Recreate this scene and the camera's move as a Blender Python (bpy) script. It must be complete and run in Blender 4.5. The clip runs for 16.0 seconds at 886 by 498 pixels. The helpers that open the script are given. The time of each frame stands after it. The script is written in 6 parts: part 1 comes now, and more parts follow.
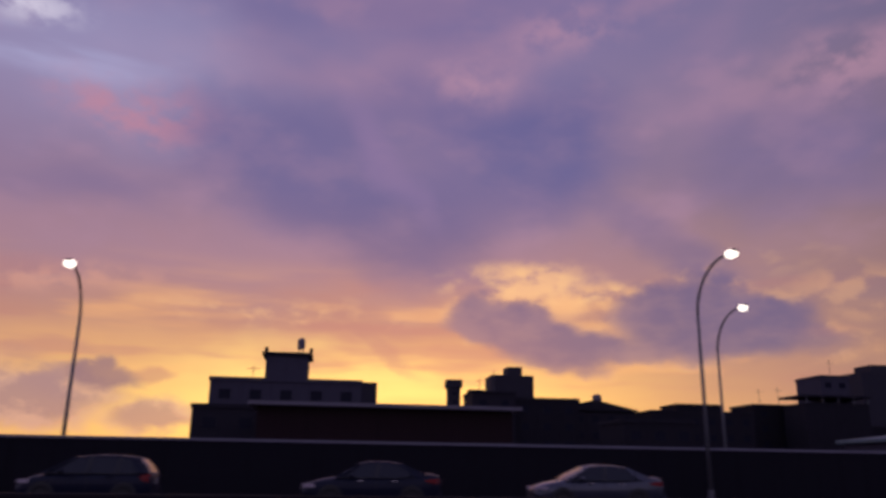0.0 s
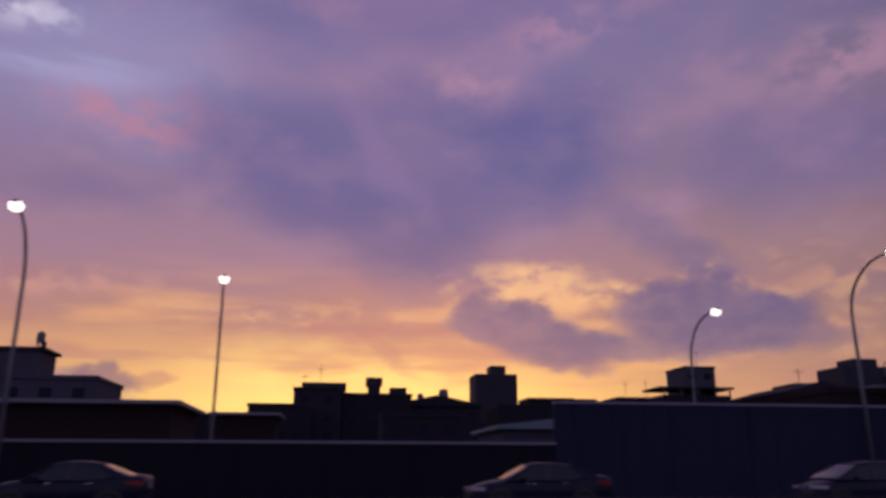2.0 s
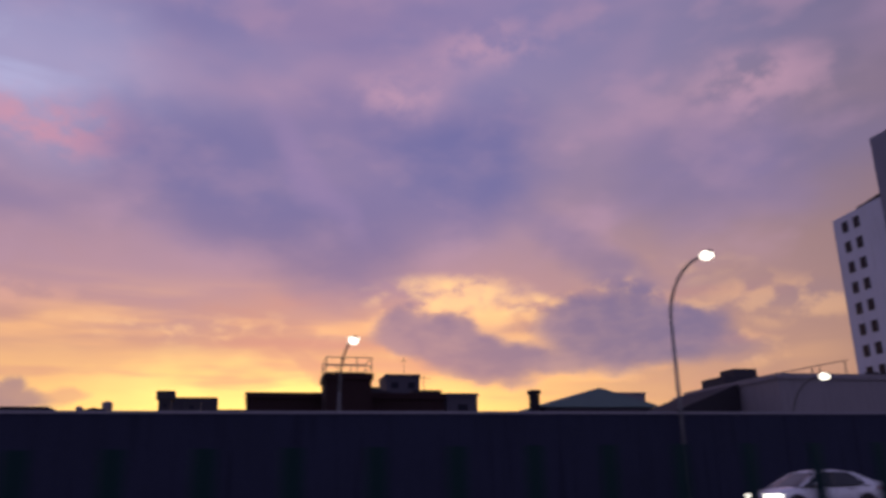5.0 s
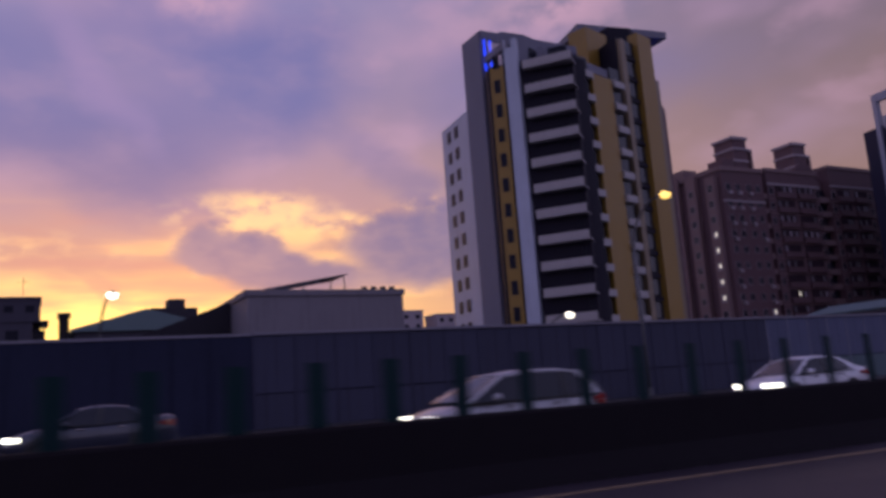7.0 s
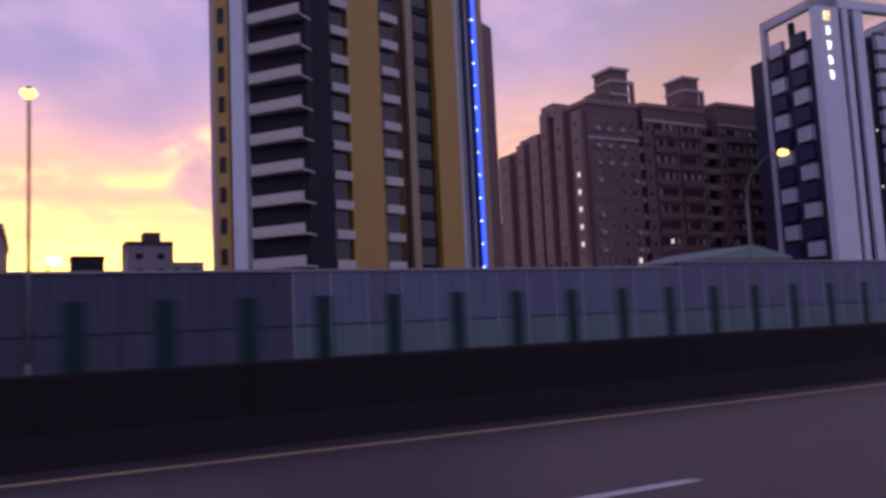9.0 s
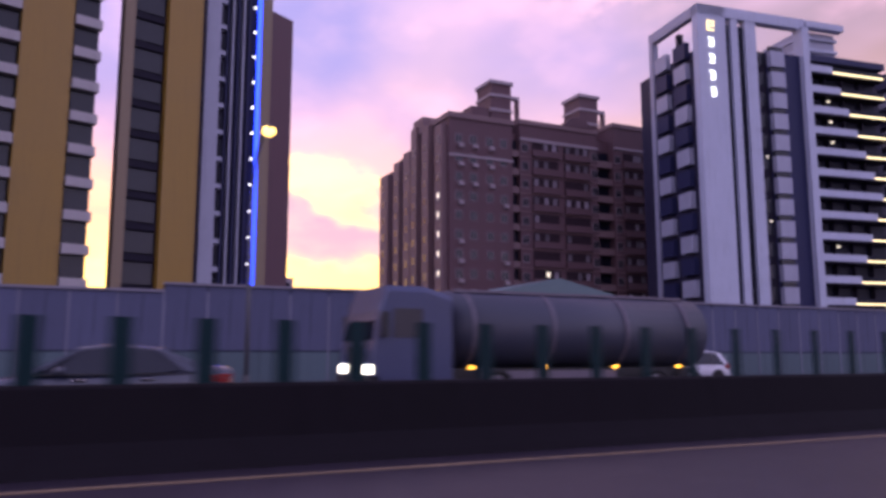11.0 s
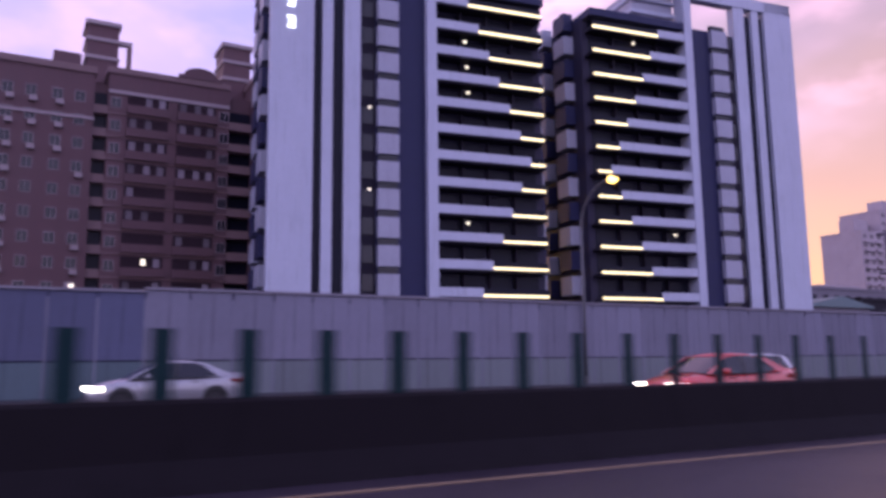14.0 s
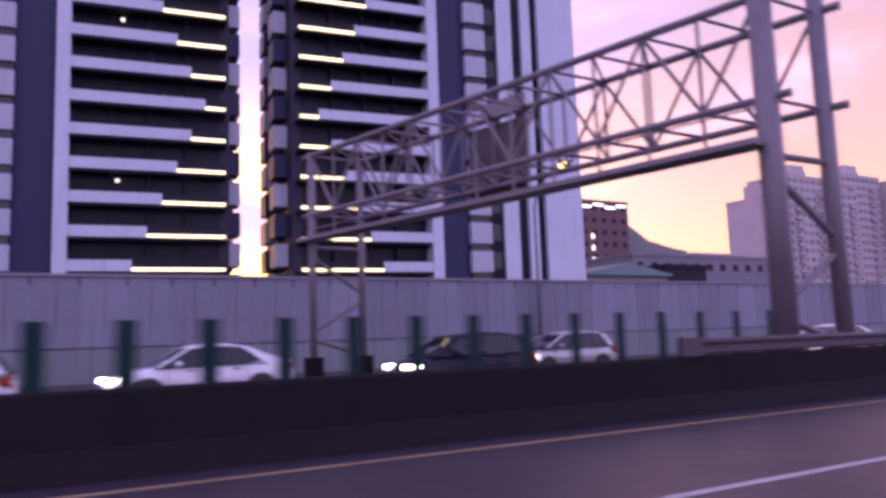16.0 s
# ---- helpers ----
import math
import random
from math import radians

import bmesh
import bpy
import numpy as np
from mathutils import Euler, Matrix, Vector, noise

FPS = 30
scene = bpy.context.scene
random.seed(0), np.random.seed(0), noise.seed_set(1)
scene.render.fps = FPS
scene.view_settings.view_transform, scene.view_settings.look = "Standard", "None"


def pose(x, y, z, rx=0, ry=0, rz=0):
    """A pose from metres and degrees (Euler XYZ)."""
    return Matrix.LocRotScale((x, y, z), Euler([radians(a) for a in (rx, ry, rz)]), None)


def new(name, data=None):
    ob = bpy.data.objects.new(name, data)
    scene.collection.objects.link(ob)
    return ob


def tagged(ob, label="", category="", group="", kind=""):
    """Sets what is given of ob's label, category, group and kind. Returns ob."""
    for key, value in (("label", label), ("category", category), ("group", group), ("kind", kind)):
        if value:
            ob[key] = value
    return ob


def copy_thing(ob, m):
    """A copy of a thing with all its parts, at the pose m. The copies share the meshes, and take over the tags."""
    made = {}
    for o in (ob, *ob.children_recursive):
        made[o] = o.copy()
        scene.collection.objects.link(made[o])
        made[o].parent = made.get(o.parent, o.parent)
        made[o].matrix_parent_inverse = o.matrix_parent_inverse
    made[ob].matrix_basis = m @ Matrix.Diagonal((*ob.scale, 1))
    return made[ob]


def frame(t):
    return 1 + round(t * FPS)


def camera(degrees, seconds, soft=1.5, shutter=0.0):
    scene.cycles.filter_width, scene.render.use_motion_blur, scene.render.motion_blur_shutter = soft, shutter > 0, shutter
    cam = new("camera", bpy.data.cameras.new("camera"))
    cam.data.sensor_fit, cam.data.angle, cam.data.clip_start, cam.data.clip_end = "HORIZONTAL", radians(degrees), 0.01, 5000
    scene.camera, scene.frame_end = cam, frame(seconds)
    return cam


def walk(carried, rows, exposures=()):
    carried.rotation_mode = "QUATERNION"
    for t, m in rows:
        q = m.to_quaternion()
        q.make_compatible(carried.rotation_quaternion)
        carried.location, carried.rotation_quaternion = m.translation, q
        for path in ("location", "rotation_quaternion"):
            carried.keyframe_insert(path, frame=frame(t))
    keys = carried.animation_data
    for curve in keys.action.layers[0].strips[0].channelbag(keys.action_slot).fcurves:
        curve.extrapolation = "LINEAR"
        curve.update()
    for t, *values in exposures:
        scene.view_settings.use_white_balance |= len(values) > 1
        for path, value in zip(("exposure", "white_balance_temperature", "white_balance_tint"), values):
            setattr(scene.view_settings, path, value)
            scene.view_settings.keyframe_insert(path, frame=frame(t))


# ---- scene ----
# ---------------------------------------------------------------- camera
cam = camera(59.0, 16.0, soft=3.4, shutter=0.3)
PATH = [
    (0.0, pose(0.00, -0.00, 1.26, 105.72, -0.82, -8.29)),
    (0.5, pose(7.83, 0.55, 1.26, 105.68, -0.53, -7.94)),
    (1.0, pose(15.86, 1.06, 1.27, 105.63, -0.37, -8.22)),
    (1.5, pose(23.84, 1.55, 1.27, 105.71, -0.26, -7.97)),
    (2.0, pose(31.84, 2.06, 1.27, 105.73, -0.09, -8.04)),
    (2.5, pose(39.68, 2.57, 1.28, 105.68, 0.00, -8.21)),
    (3.0, pose(47.25, 3.03, 1.28, 105.72, -0.05, -7.73)),
    (3.5, pose(54.88, 3.36, 1.28, 106.01, 0.05, -8.09)),
    (4.0, pose(62.57, 3.56, 1.29, 106.38, 0.28, -9.20)),
    (4.5, pose(70.29, 3.63, 1.30, 106.65, 0.63, -11.00)),
    (5.0, pose(78.05, 3.57, 1.30, 106.64, 1.08, -13.38)),
    (5.5, pose(85.82, 3.38, 1.31, 106.18, 1.61, -16.28)),
    (6.0, pose(93.59, 3.05, 1.32, 105.11, 2.22, -19.62)),
    (6.5, pose(101.32, 2.59, 1.32, 102.59, 2.65, -24.11)),
    (7.0, pose(109.10, 2.04, 1.31, 100.04, 3.99, -27.03)),
    (7.5, pose(116.98, 1.49, 1.29, 98.06, 4.17, -27.90)),
    (8.0, pose(124.80, 1.01, 1.28, 96.63, 3.64, -27.72)),
    (8.5, pose(132.66, 0.60, 1.27, 95.78, 3.28, -27.67)),
    (9.0, pose(140.54, 0.28, 1.26, 95.62, 2.67, -27.41)),
    (9.5, pose(148.52, 0.04, 1.25, 95.95, 1.95, -27.05)),
    (10.0, pose(156.69, -0.11, 1.24, 96.59, 1.21, -26.60)),
    (10.5, pose(165.14, -0.17, 1.23, 97.34, 0.56, -26.17)),
    (11.0, pose(173.94, -0.14, 1.23, 97.95, 0.08, -25.62)),
    (11.5, pose(183.17, -0.01, 1.23, 98.30, -0.15, -25.38)),
    (12.0, pose(192.62, 0.16, 1.24, 98.36, -0.21, -26.22)),
    (12.5, pose(202.21, 0.34, 1.25, 98.47, -0.21, -26.98)),
    (13.0, pose(211.83, 0.51, 1.26, 98.55, -0.03, -27.43)),
    (13.5, pose(221.33, 0.63, 1.28, 98.47, 0.08, -28.12)),
    (14.0, pose(230.64, 0.66, 1.29, 98.36, 0.67, -28.84)),
    (14.5, pose(239.78, 0.58, 1.30, 97.96, 0.96, -29.64)),
    (15.0, pose(248.70, 0.43, 1.32, 97.48, 1.35, -30.34)),
    (15.5, pose(257.44, 0.23, 1.33, 97.09, 1.62, -30.48)),
    (16.0, pose(266.17, 0.00, 1.34, 96.75, 1.99, -30.47)),
]
EXPOSURES = [(0.0, -0.44, 6430, 13), (0.5, -0.46, 6430, 18), (1.5, -0.52, 6350, 18), (2.0, -0.5, 6300, 17), (2.5, -0.44, 6230, 14), (3.0, -0.37, 6330, 12), (5.5, -0.1, 6380, 5), (6.5, -0.07, 6380, 6),
             (7.0, 0.06, 6350, 5), (7.5, 0.4, 6900, 2), (8.0, 0.72, 7150, 4), (8.5, 0.8, 7000, 4), (11.0, 1.32, 6800, 9), (11.5, 1.04, 6800, 7), (12.0, 1.08, 6750, 6), (12.5, 0.82, 6950, 9),
             (13.0, 0.88, 6950, 8), (13.5, 1.08, 6900, 8), (14.0, 1.58, 6450, 9), (14.5, 1.75, 6400, 11), (15.0, 1.93, 6450, 15), (15.5, 1.92, 6600, 18), (16.0, 1.86, 6650, 20)]
walk(cam, PATH, EXPOSURES)


# ---------------------------------------------------------------- small node language
class Graph:
    """Builds shader node chains from plain calls."""

    def __init__(self, tree):
        self.tree = tree
        self.nodes, self.links = tree.nodes, tree.links

    def put(self, socket, value):
        if isinstance(value, bpy.types.NodeSocket):
            self.links.new(value, socket)
        elif value is not None:
            if socket.type in ("RGBA",) and len(value) == 3:
                value = (*value, 1.0)
            socket.default_value = value

    def math(self, op, a, b=None, c=None, clamp=False):
        n = self.nodes.new("ShaderNodeMath")
        n.operation, n.use_clamp = op, clamp
        for i, v in enumerate((a, b, c)):
            if v is not None:
                self.put(n.inputs[i], v)
        return n.outputs[0]

    def mix(self, fac, a, b):
        n = self.nodes.new("ShaderNodeMix")
        n.data_type, n.clamp_factor = "RGBA", True
        self.put(n.inputs[0], fac)
        self.put(n.inputs[6], a)
        self.put(n.inputs[7], b)
        return n.outputs[2]

    def step(self, v, lo, hi, a=0.0, b=1.0):
        n = self.nodes.new("ShaderNodeMapRange")
        n.interpolation_type = "SMOOTHSTEP"
        for i, x in enumerate((v, lo, hi, a, b)):
            self.put(n.inputs[i], x)
        return n.outputs[0]

    def noise(self, vec, scale, detail=5.0, rough=0.55, distortion=0.0):
        n = self.nodes.new("ShaderNodeTexNoise")
        self.put(n.inputs["Vector"], vec)
        n.inputs["Scale"].default_value, n.inputs["Detail"].default_value = scale, detail
        n.inputs["Roughness"].default_value, n.inputs["Distortion"].default_value = rough, distortion
        return n.outputs["Fac"]

    def ramp(self, fac, stops, kind="LINEAR"):
        n = self.nodes.new("ShaderNodeValToRGB")
        n.color_ramp.interpolation = kind
        els = n.color_ramp.elements
        while len(els) < len(stops):
            els.new(0.5)
        for e, (p, col) in zip(els, stops):
            e.position, e.color = p, (*col, 1.0)
        self.put(n.inputs[0], fac)
        return n.outputs[0]

    def vec(self, x, y, z):
        n = self.nodes.new("ShaderNodeCombineXYZ")
        for i, v in enumerate((x, y, z)):
            self.put(n.inputs[i], v)
        return n.outputs[0]


# ---------------------------------------------------------------- dusk sky
def make_sky():
    world = bpy.data.worlds.new("dusk_sky")
    world.use_nodes = True
    scene.world = world
    g = Graph(world.node_tree)
    g.nodes.clear()
    co = g.nodes.new("ShaderNodeTexCoord").outputs["Generated"]
    sep = g.nodes.new("ShaderNodeSeparateXYZ")
    g.links.new(co, sep.inputs[0])
    dx, dy, dz = sep.outputs
    az = g.math("MULTIPLY", g.math("ARCTAN2", dx, dy), 57.2958)
    el = g.math("MULTIPLY", g.math("ARCSINE", dz), 57.2958)
    def field(sa, se, seed, scale, detail, rough):
        return g.noise(g.vec(g.math("MULTIPLY", az, sa), g.math("MULTIPLY", el, se), seed), scale, detail, rough)

    warp, warp2 = field(0.07, 0.11, 3.7, 1.6, 3.5, 0.5), field(0.07, 0.11, 11.3, 1.7, 3.5, 0.5)
    wide = field(0.04, 0.08, 21.4, 1.5, 3.0, 0.5)
    fine = field(0.11, 0.20, 0.4, 1.5, 3.5, 0.5)
    puff = field(0.24, 0.36, 5.1, 1.5, 4.0, 0.52)
    fleck = field(0.30, 0.62, 2.6, 1.5, 3.0, 0.5)
    streak = field(0.045, 0.30, 7.9, 1.5, 3.5, 0.5)
    # clear air glow of the sunset side, by height above the horizon
    t = g.math("DIVIDE", g.math("ADD", el, g.math("MULTIPLY", g.math("SUBTRACT", warp2, 0.5), 4.0)), 45.0, clamp=True)
    west = g.ramp(t, [(0.0, (0.98, 0.53, 0.19)), (0.10, (0.95, 0.52, 0.17)), (0.16, (0.74, 0.36, 0.165)),
                      (0.215, (0.52, 0.235, 0.175)), (0.29, (0.405, 0.20, 0.23)), (0.40, (0.29, 0.175, 0.29)),
                      (0.60, (0.225, 0.170, 0.335)), (1.0, (0.165, 0.14, 0.34))])
    peach = g.ramp(t, [(0.0, (0.60, 0.275, 0.165)), (0.12, (0.50, 0.232, 0.165)), (0.25, (0.36, 0.182, 0.18)),
                       (0.42, (0.29, 0.168, 0.205)), (0.65, (0.205, 0.155, 0.29)), (1.0, (0.165, 0.14, 0.31))])
    west = g.mix(g.step(az, 12.0, 38.0), west, peach)
    east = g.ramp(t, [(0.0, (0.33, 0.27, 0.45)), (0.3, (0.315, 0.27, 0.485)), (1.0, (0.235, 0.21, 0.425))])
    side = g.step(g.math("COSINE", g.math("MULTIPLY", g.math("SUBTRACT", az, 20.0), 0.0174533)), 0.35, 0.74)
    west = g.mix(g.step(az, 30.0, 56.0, 0.0, 0.36), west, (0.0, 0.0, 0.0))
    sky = g.mix(side, east, west)

    def blob(a0, e0, ra, re, soft=0.5, ragged=1.0, lean=0.0, curl=0.0):
        """1 inside a ragged ellipse of cloud, 0 outside; lean tips it up towards larger azimuth."""
        aa = g.math("ADD", az, g.math("MULTIPLY", g.math("SUBTRACT", warp, 0.5), 11.0 * ragged))
        ee = g.math("ADD", el, g.math("MULTIPLY", g.math("SUBTRACT", warp2, 0.5), 7.0 * ragged))
        if curl:
            aa = g.math("ADD", aa, g.math("MULTIPLY", g.math("SUBTRACT", fine, 0.5), 2.0 * curl))
            ee = g.math("ADD", ee, g.math("MULTIPLY", g.math("SUBTRACT", puff, 0.5), curl))
            ee = g.math("ADD", ee, g.math("MULTIPLY", g.math("SUBTRACT", fleck, 0.5), 0.35 * curl))
        da = g.math("SUBTRACT", aa, a0)
        de = g.math("SUBTRACT", g.math("SUBTRACT", ee, e0), g.math("MULTIPLY", da, lean))
        p = g.math("POWER", g.math("ABSOLUTE", g.math("DIVIDE", da, ra)), 2.0)
        q = g.math("POWER", g.math("ABSOLUTE", g.math("DIVIDE", de, re)), 2.0)
        return g.step(g.math("SQRT", g.math("ADD", p, q)), 1.0 + soft, 1.0 - soft)

    def union(*blobs):
        """Soft sum of clouds, each with its thickness."""
        clear = None
        for mask, k in blobs:
            gap = g.math("SUBTRACT", 1.0, g.math("MULTIPLY", mask, k))
            clear = gap if clear is None else g.math("MULTIPLY", clear, gap)
        return g.math("SUBTRACT", 1.0, clear)

    def tone(red, green, blue):
        return tuple(1.08 * (c / 12.92 if c < 0.04045 else ((c + 0.055) / 1.055) ** 2.4) for c in (red / 255, green / 255, blue / 255))

    def over(mask, amount, colour):
        return g.mix(g.math("MULTIPLY", mask, amount), sky, colour)

    high = g.math("MULTIPLY", g.step(el, 11.0, 18.0), side)
    # broad rose veils over the upper sky
    sky = over(g.math("MULTIPLY", g.step(wide, 0.42, 0.66), high), 0.55, tone(158, 122, 152))
    sky = over(g.math("MULTIPLY", g.step(fine, 0.48, 0.74), high), 0.35, tone(172, 130, 155))
    # pale upper corner with a reddened fleece under it
    sky = over(blob(-19.0, 27.0, 10.0, 4.5, 0.8, 0.6), 0.55, tone(158, 152, 190))
    sky = over(g.math("MULTIPLY", blob(-21.0, 26.2, 6.0, 1.3, 0.8, 0.4), g.step(streak, 0.36, 0.58)), 0.6, tone(176, 176, 214))
    sky = over(g.math("MULTIPLY", blob(-23.6, 28.8, 3.2, 1.2, 0.9, 0.5), g.step(puff, 0.36, 0.60)), 0.8, tone(215, 208, 225))
    sky = over(g.math("MULTIPLY", blob(-15.0, 23.6, 5.0, 1.5, 0.8, 0.5), g.step(puff, 0.34, 0.62)), 0.75, tone(190, 128, 148))
    # hot glow where the sun went down
    hot = g.math("MULTIPLY", g.step(g.math("ABSOLUTE", g.math("SUBTRACT", az, 2.0)), 22.0, 2.0), g.step(g.math("ADD", el, g.math("MULTIPLY", g.math("SUBTRACT", warp, 0.5), 6.0)), 9.2, 4.6))
    sky = over(g.math("MULTIPLY", hot, g.step(streak, 0.30, 0.56, 0.6, 1.0)), 0.92, (1.28, 0.90, 0.25))
    # soft gold and salmon banding in the low sky
    belt = g.math("MULTIPLY", g.math("MULTIPLY", g.step(el, 4.0, 7.5), g.step(el, 15.0, 10.0)), g.step(az, 44.0, 28.0))
    sky = over(g.math("MULTIPLY", g.step(streak, 0.50, 0.68), belt), 0.5, tone(246, 178, 112))
    sky = over(g.math("MULTIPLY", g.step(streak, 0.48, 0.34), belt), 0.5, tone(176, 112, 112))
    sky = over(g.math("MULTIPLY", blob(-19.0, 12.3, 6.0, 0.9, 0.8, 0.4), g.step(puff, 0.36, 0.6)), 0.4, tone(226, 160, 132))
    # fleece lit from below, beside and under the great bank
    sky = over(g.math("MULTIPLY", blob(13.4, 13.0, 5.2, 1.3, 0.6, 0.4), g.step(puff, 0.40, 0.62)), 0.85, tone(244, 186, 132))
    sky = over(g.math("MULTIPLY", blob(18.5, 11.7, 3.6, 1.0, 0.6, 0.5), g.step(puff, 0.36, 0.58)), 0.7, tone(248, 186, 124))
    sky = over(g.math("MULTIPLY", union((blob(13.0, 13.4, 5.0, 0.9, 0.7, 0.3), 1.0), (blob(19.0, 12.2, 4.0, 0.7, 0.7, 0.3), 0.9), (blob(30.5, 14.0, 5.0, 0.9, 0.8, 0.3), 0.2), (blob(-4.0, 10.6, 8.0, 0.8, 0.8, 0.3), 0.6)), g.step(fleck, 0.46, 0.68)), 0.55, tone(252, 196, 132))
    # the great blue bank: two lobes, a tip below and a paler seam between
    bank = union((blob(14.8, 22.6, 7.0, 4.2, 0.55, 0.65), 0.95), (blob(-3.0, 21.6, 9.0, 4.2, 0.6, 0.6, -0.12), 0.75), (blob(5.8, 17.2, 6.6, 4.2, 0.55, 0.6, -0.1), 0.9),
                 (blob(-0.5, 18.6, 8.0, 2.8, 0.6, 0.6, -0.32), 0.5), (blob(6.5, 25.8, 4.2, 2.6, 0.7, 0.6), 0.55), (blob(35.0, 20.8, 9.0, 3.4, 0.75, 0.7), 0.62),
                 (blob(25.2, 15.3, 4.2, 1.5, 0.7, 0.5, -0.62), 0.62), (blob(-18.0, 18.0, 4.5, 1.2, 0.8, 0.6), 0.35), (blob(6.0, 33.0, 12.0, 2.6, 0.9), 0.35), (blob(48.0, 20.0, 7.0, 2.6, 0.9), 0.2))
    bank = g.math("MULTIPLY", bank, g.step(fine, 0.40, 0.72, 1.0, 0.72))
    sky = over(bank, 0.97, g.mix(g.step(el, 13.0, 22.0), tone(106, 88, 132), tone(90, 86, 140)))
    sky = over(blob(3.4, 22.2, 3.0, 1.5, 0.8, 0.45, -1.05), 0.42, tone(140, 112, 156))
    sky = over(g.math("MULTIPLY", union((blob(10.8, 28.0, 3.2, 1.5, 0.8, 0.5), 0.9), (blob(17.8, 31.0, 4.0, 1.6, 0.8, 0.5), 0.9), (blob(37.5, 26.0, 5.0, 2.0, 0.8, 0.6), 1.0)), g.step(puff, 0.34, 0.62)), 0.6, tone(184, 138, 160))
    # solid puffs low down with lit rims
    low = union((blob(14.6, 9.4, 5.0, 1.9, 0.5, 0.10, -0.22, 1.6), 0.95), (blob(11.4, 10.6, 2.2, 1.5, 0.55, 0.10, 0.0, 2.2), 0.85), (blob(14.6, 11.0, 1.7, 1.0, 0.6, 0.10, 0.0, 2.2), 0.6),
                (blob(18.6, 8.5, 3.4, 1.2, 0.6, 0.12, -0.1, 1.8), 0.8), (blob(16.5, 7.2, 3.6, 0.7, 0.6, 0.12, -0.12, 1.4), 0.6),
                (blob(26.8, 9.7, 5.8, 2.2, 0.5, 0.12, -0.04, 1.8), 0.95), (blob(23.8, 11.2, 2.6, 1.7, 0.6, 0.12, 0.0, 2.2), 0.75), (blob(27.6, 11.9, 2.4, 1.5, 0.6, 0.12, -0.3, 2.2), 0.7),
                (blob(30.8, 10.2, 2.8, 1.4, 0.6, 0.12, 0.0, 2.2), 0.7), (blob(33.5, 8.4, 3.0, 0.9, 0.7, 0.15, 0.0, 1.6), 0.5),
                (blob(22.4, 8.0, 3.4, 0.8, 0.7, 0.15, -0.1, 1.6), 0.55), (blob(38.0, 11.5, 5.0, 1.2, 0.8, 0.4, 0.0, 2.0), 0.3))
    rim = g.math("MULTIPLY", g.math("MULTIPLY", low, g.math("SUBTRACT", 1.0, low)), 4.0)
    sky = over(g.math("MULTIPLY", rim, g.step(puff, 0.42, 0.62)), 0.45, tone(248, 184, 122))
    sky = over(g.step(low, 0.06, 0.95), 0.92, g.mix(g.step(g.math("ADD", g.math("MULTIPLY", fine, 0.7), g.math("MULTIPLY", fleck, 0.3)), 0.40, 0.64), tone(92, 78, 124), tone(130, 102, 128)))
    wisp = union((blob(3.2, 8.7, 3.0, 0.6, 0.6, 0.15, -0.68, 2.0), 0.6), (blob(-0.5, 11.2, 4.0, 0.6, 0.7, 0.3, -0.2, 2.0), 0.35), (blob(-12.2, 6.0, 1.3, 0.45, 0.5, 0.1, 0.0, 1.6), 0.7))
    sky = over(wisp, 0.8, tone(176, 118, 112))
    left = union((blob(-19.2, 4.0, 4.0, 1.8, 0.4, 0.1, 0.0, 2.6), 0.92), (blob(-11.6, 3.2, 2.9, 1.3, 0.4, 0.1, 0.0, 2.4), 0.8), (blob(-16.6, 5.0, 2.4, 1.2, 0.45, 0.1, 0.0, 2.4), 0.7), (blob(-24.0, 6.5, 4.0, 0.8, 0.7, 0.3, 0.0, 2.4), 0.4))
    sky = over(left, 0.92, g.mix(g.step(puff, 0.40, 0.62), tone(146, 112, 130), tone(196, 152, 144)))
    sky = over(blob(-15.2, 5.8, 2.0, 0.85, 0.4, 0.1, -0.1, 2.4), 0.8, tone(124, 92, 116))
    ground = g.step(el, -0.5, -3.0)
    sky = g.mix(ground, sky, (0.05, 0.045, 0.06))
    air = g.nodes.new("ShaderNodeTexSky")
    air.sky_type, air.sun_disc = "NISHITA", False
    air.sun_elevation, air.sun_rotation = radians(0.5), radians(7.0)
    bg1 = g.nodes.new("ShaderNodeBackground")
    bg2 = g.nodes.new("ShaderNodeBackground")
    g.links.new(sky, bg1.inputs[0])
    bg1.inputs[1].default_value = 1.22
    g.links.new(air.outputs[0], bg2.inputs[0])
    bg2.inputs[1].default_value = 0.05
    add = g.nodes.new("ShaderNodeAddShader")
    g.links.new(bg1.outputs[0], add.inputs[0])
    g.links.new(bg2.outputs[0], add.inputs[1])
    out = g.nodes.new("ShaderNodeOutputWorld")
    g.links.new(add.outputs[0], out.inputs[0])


make_sky()


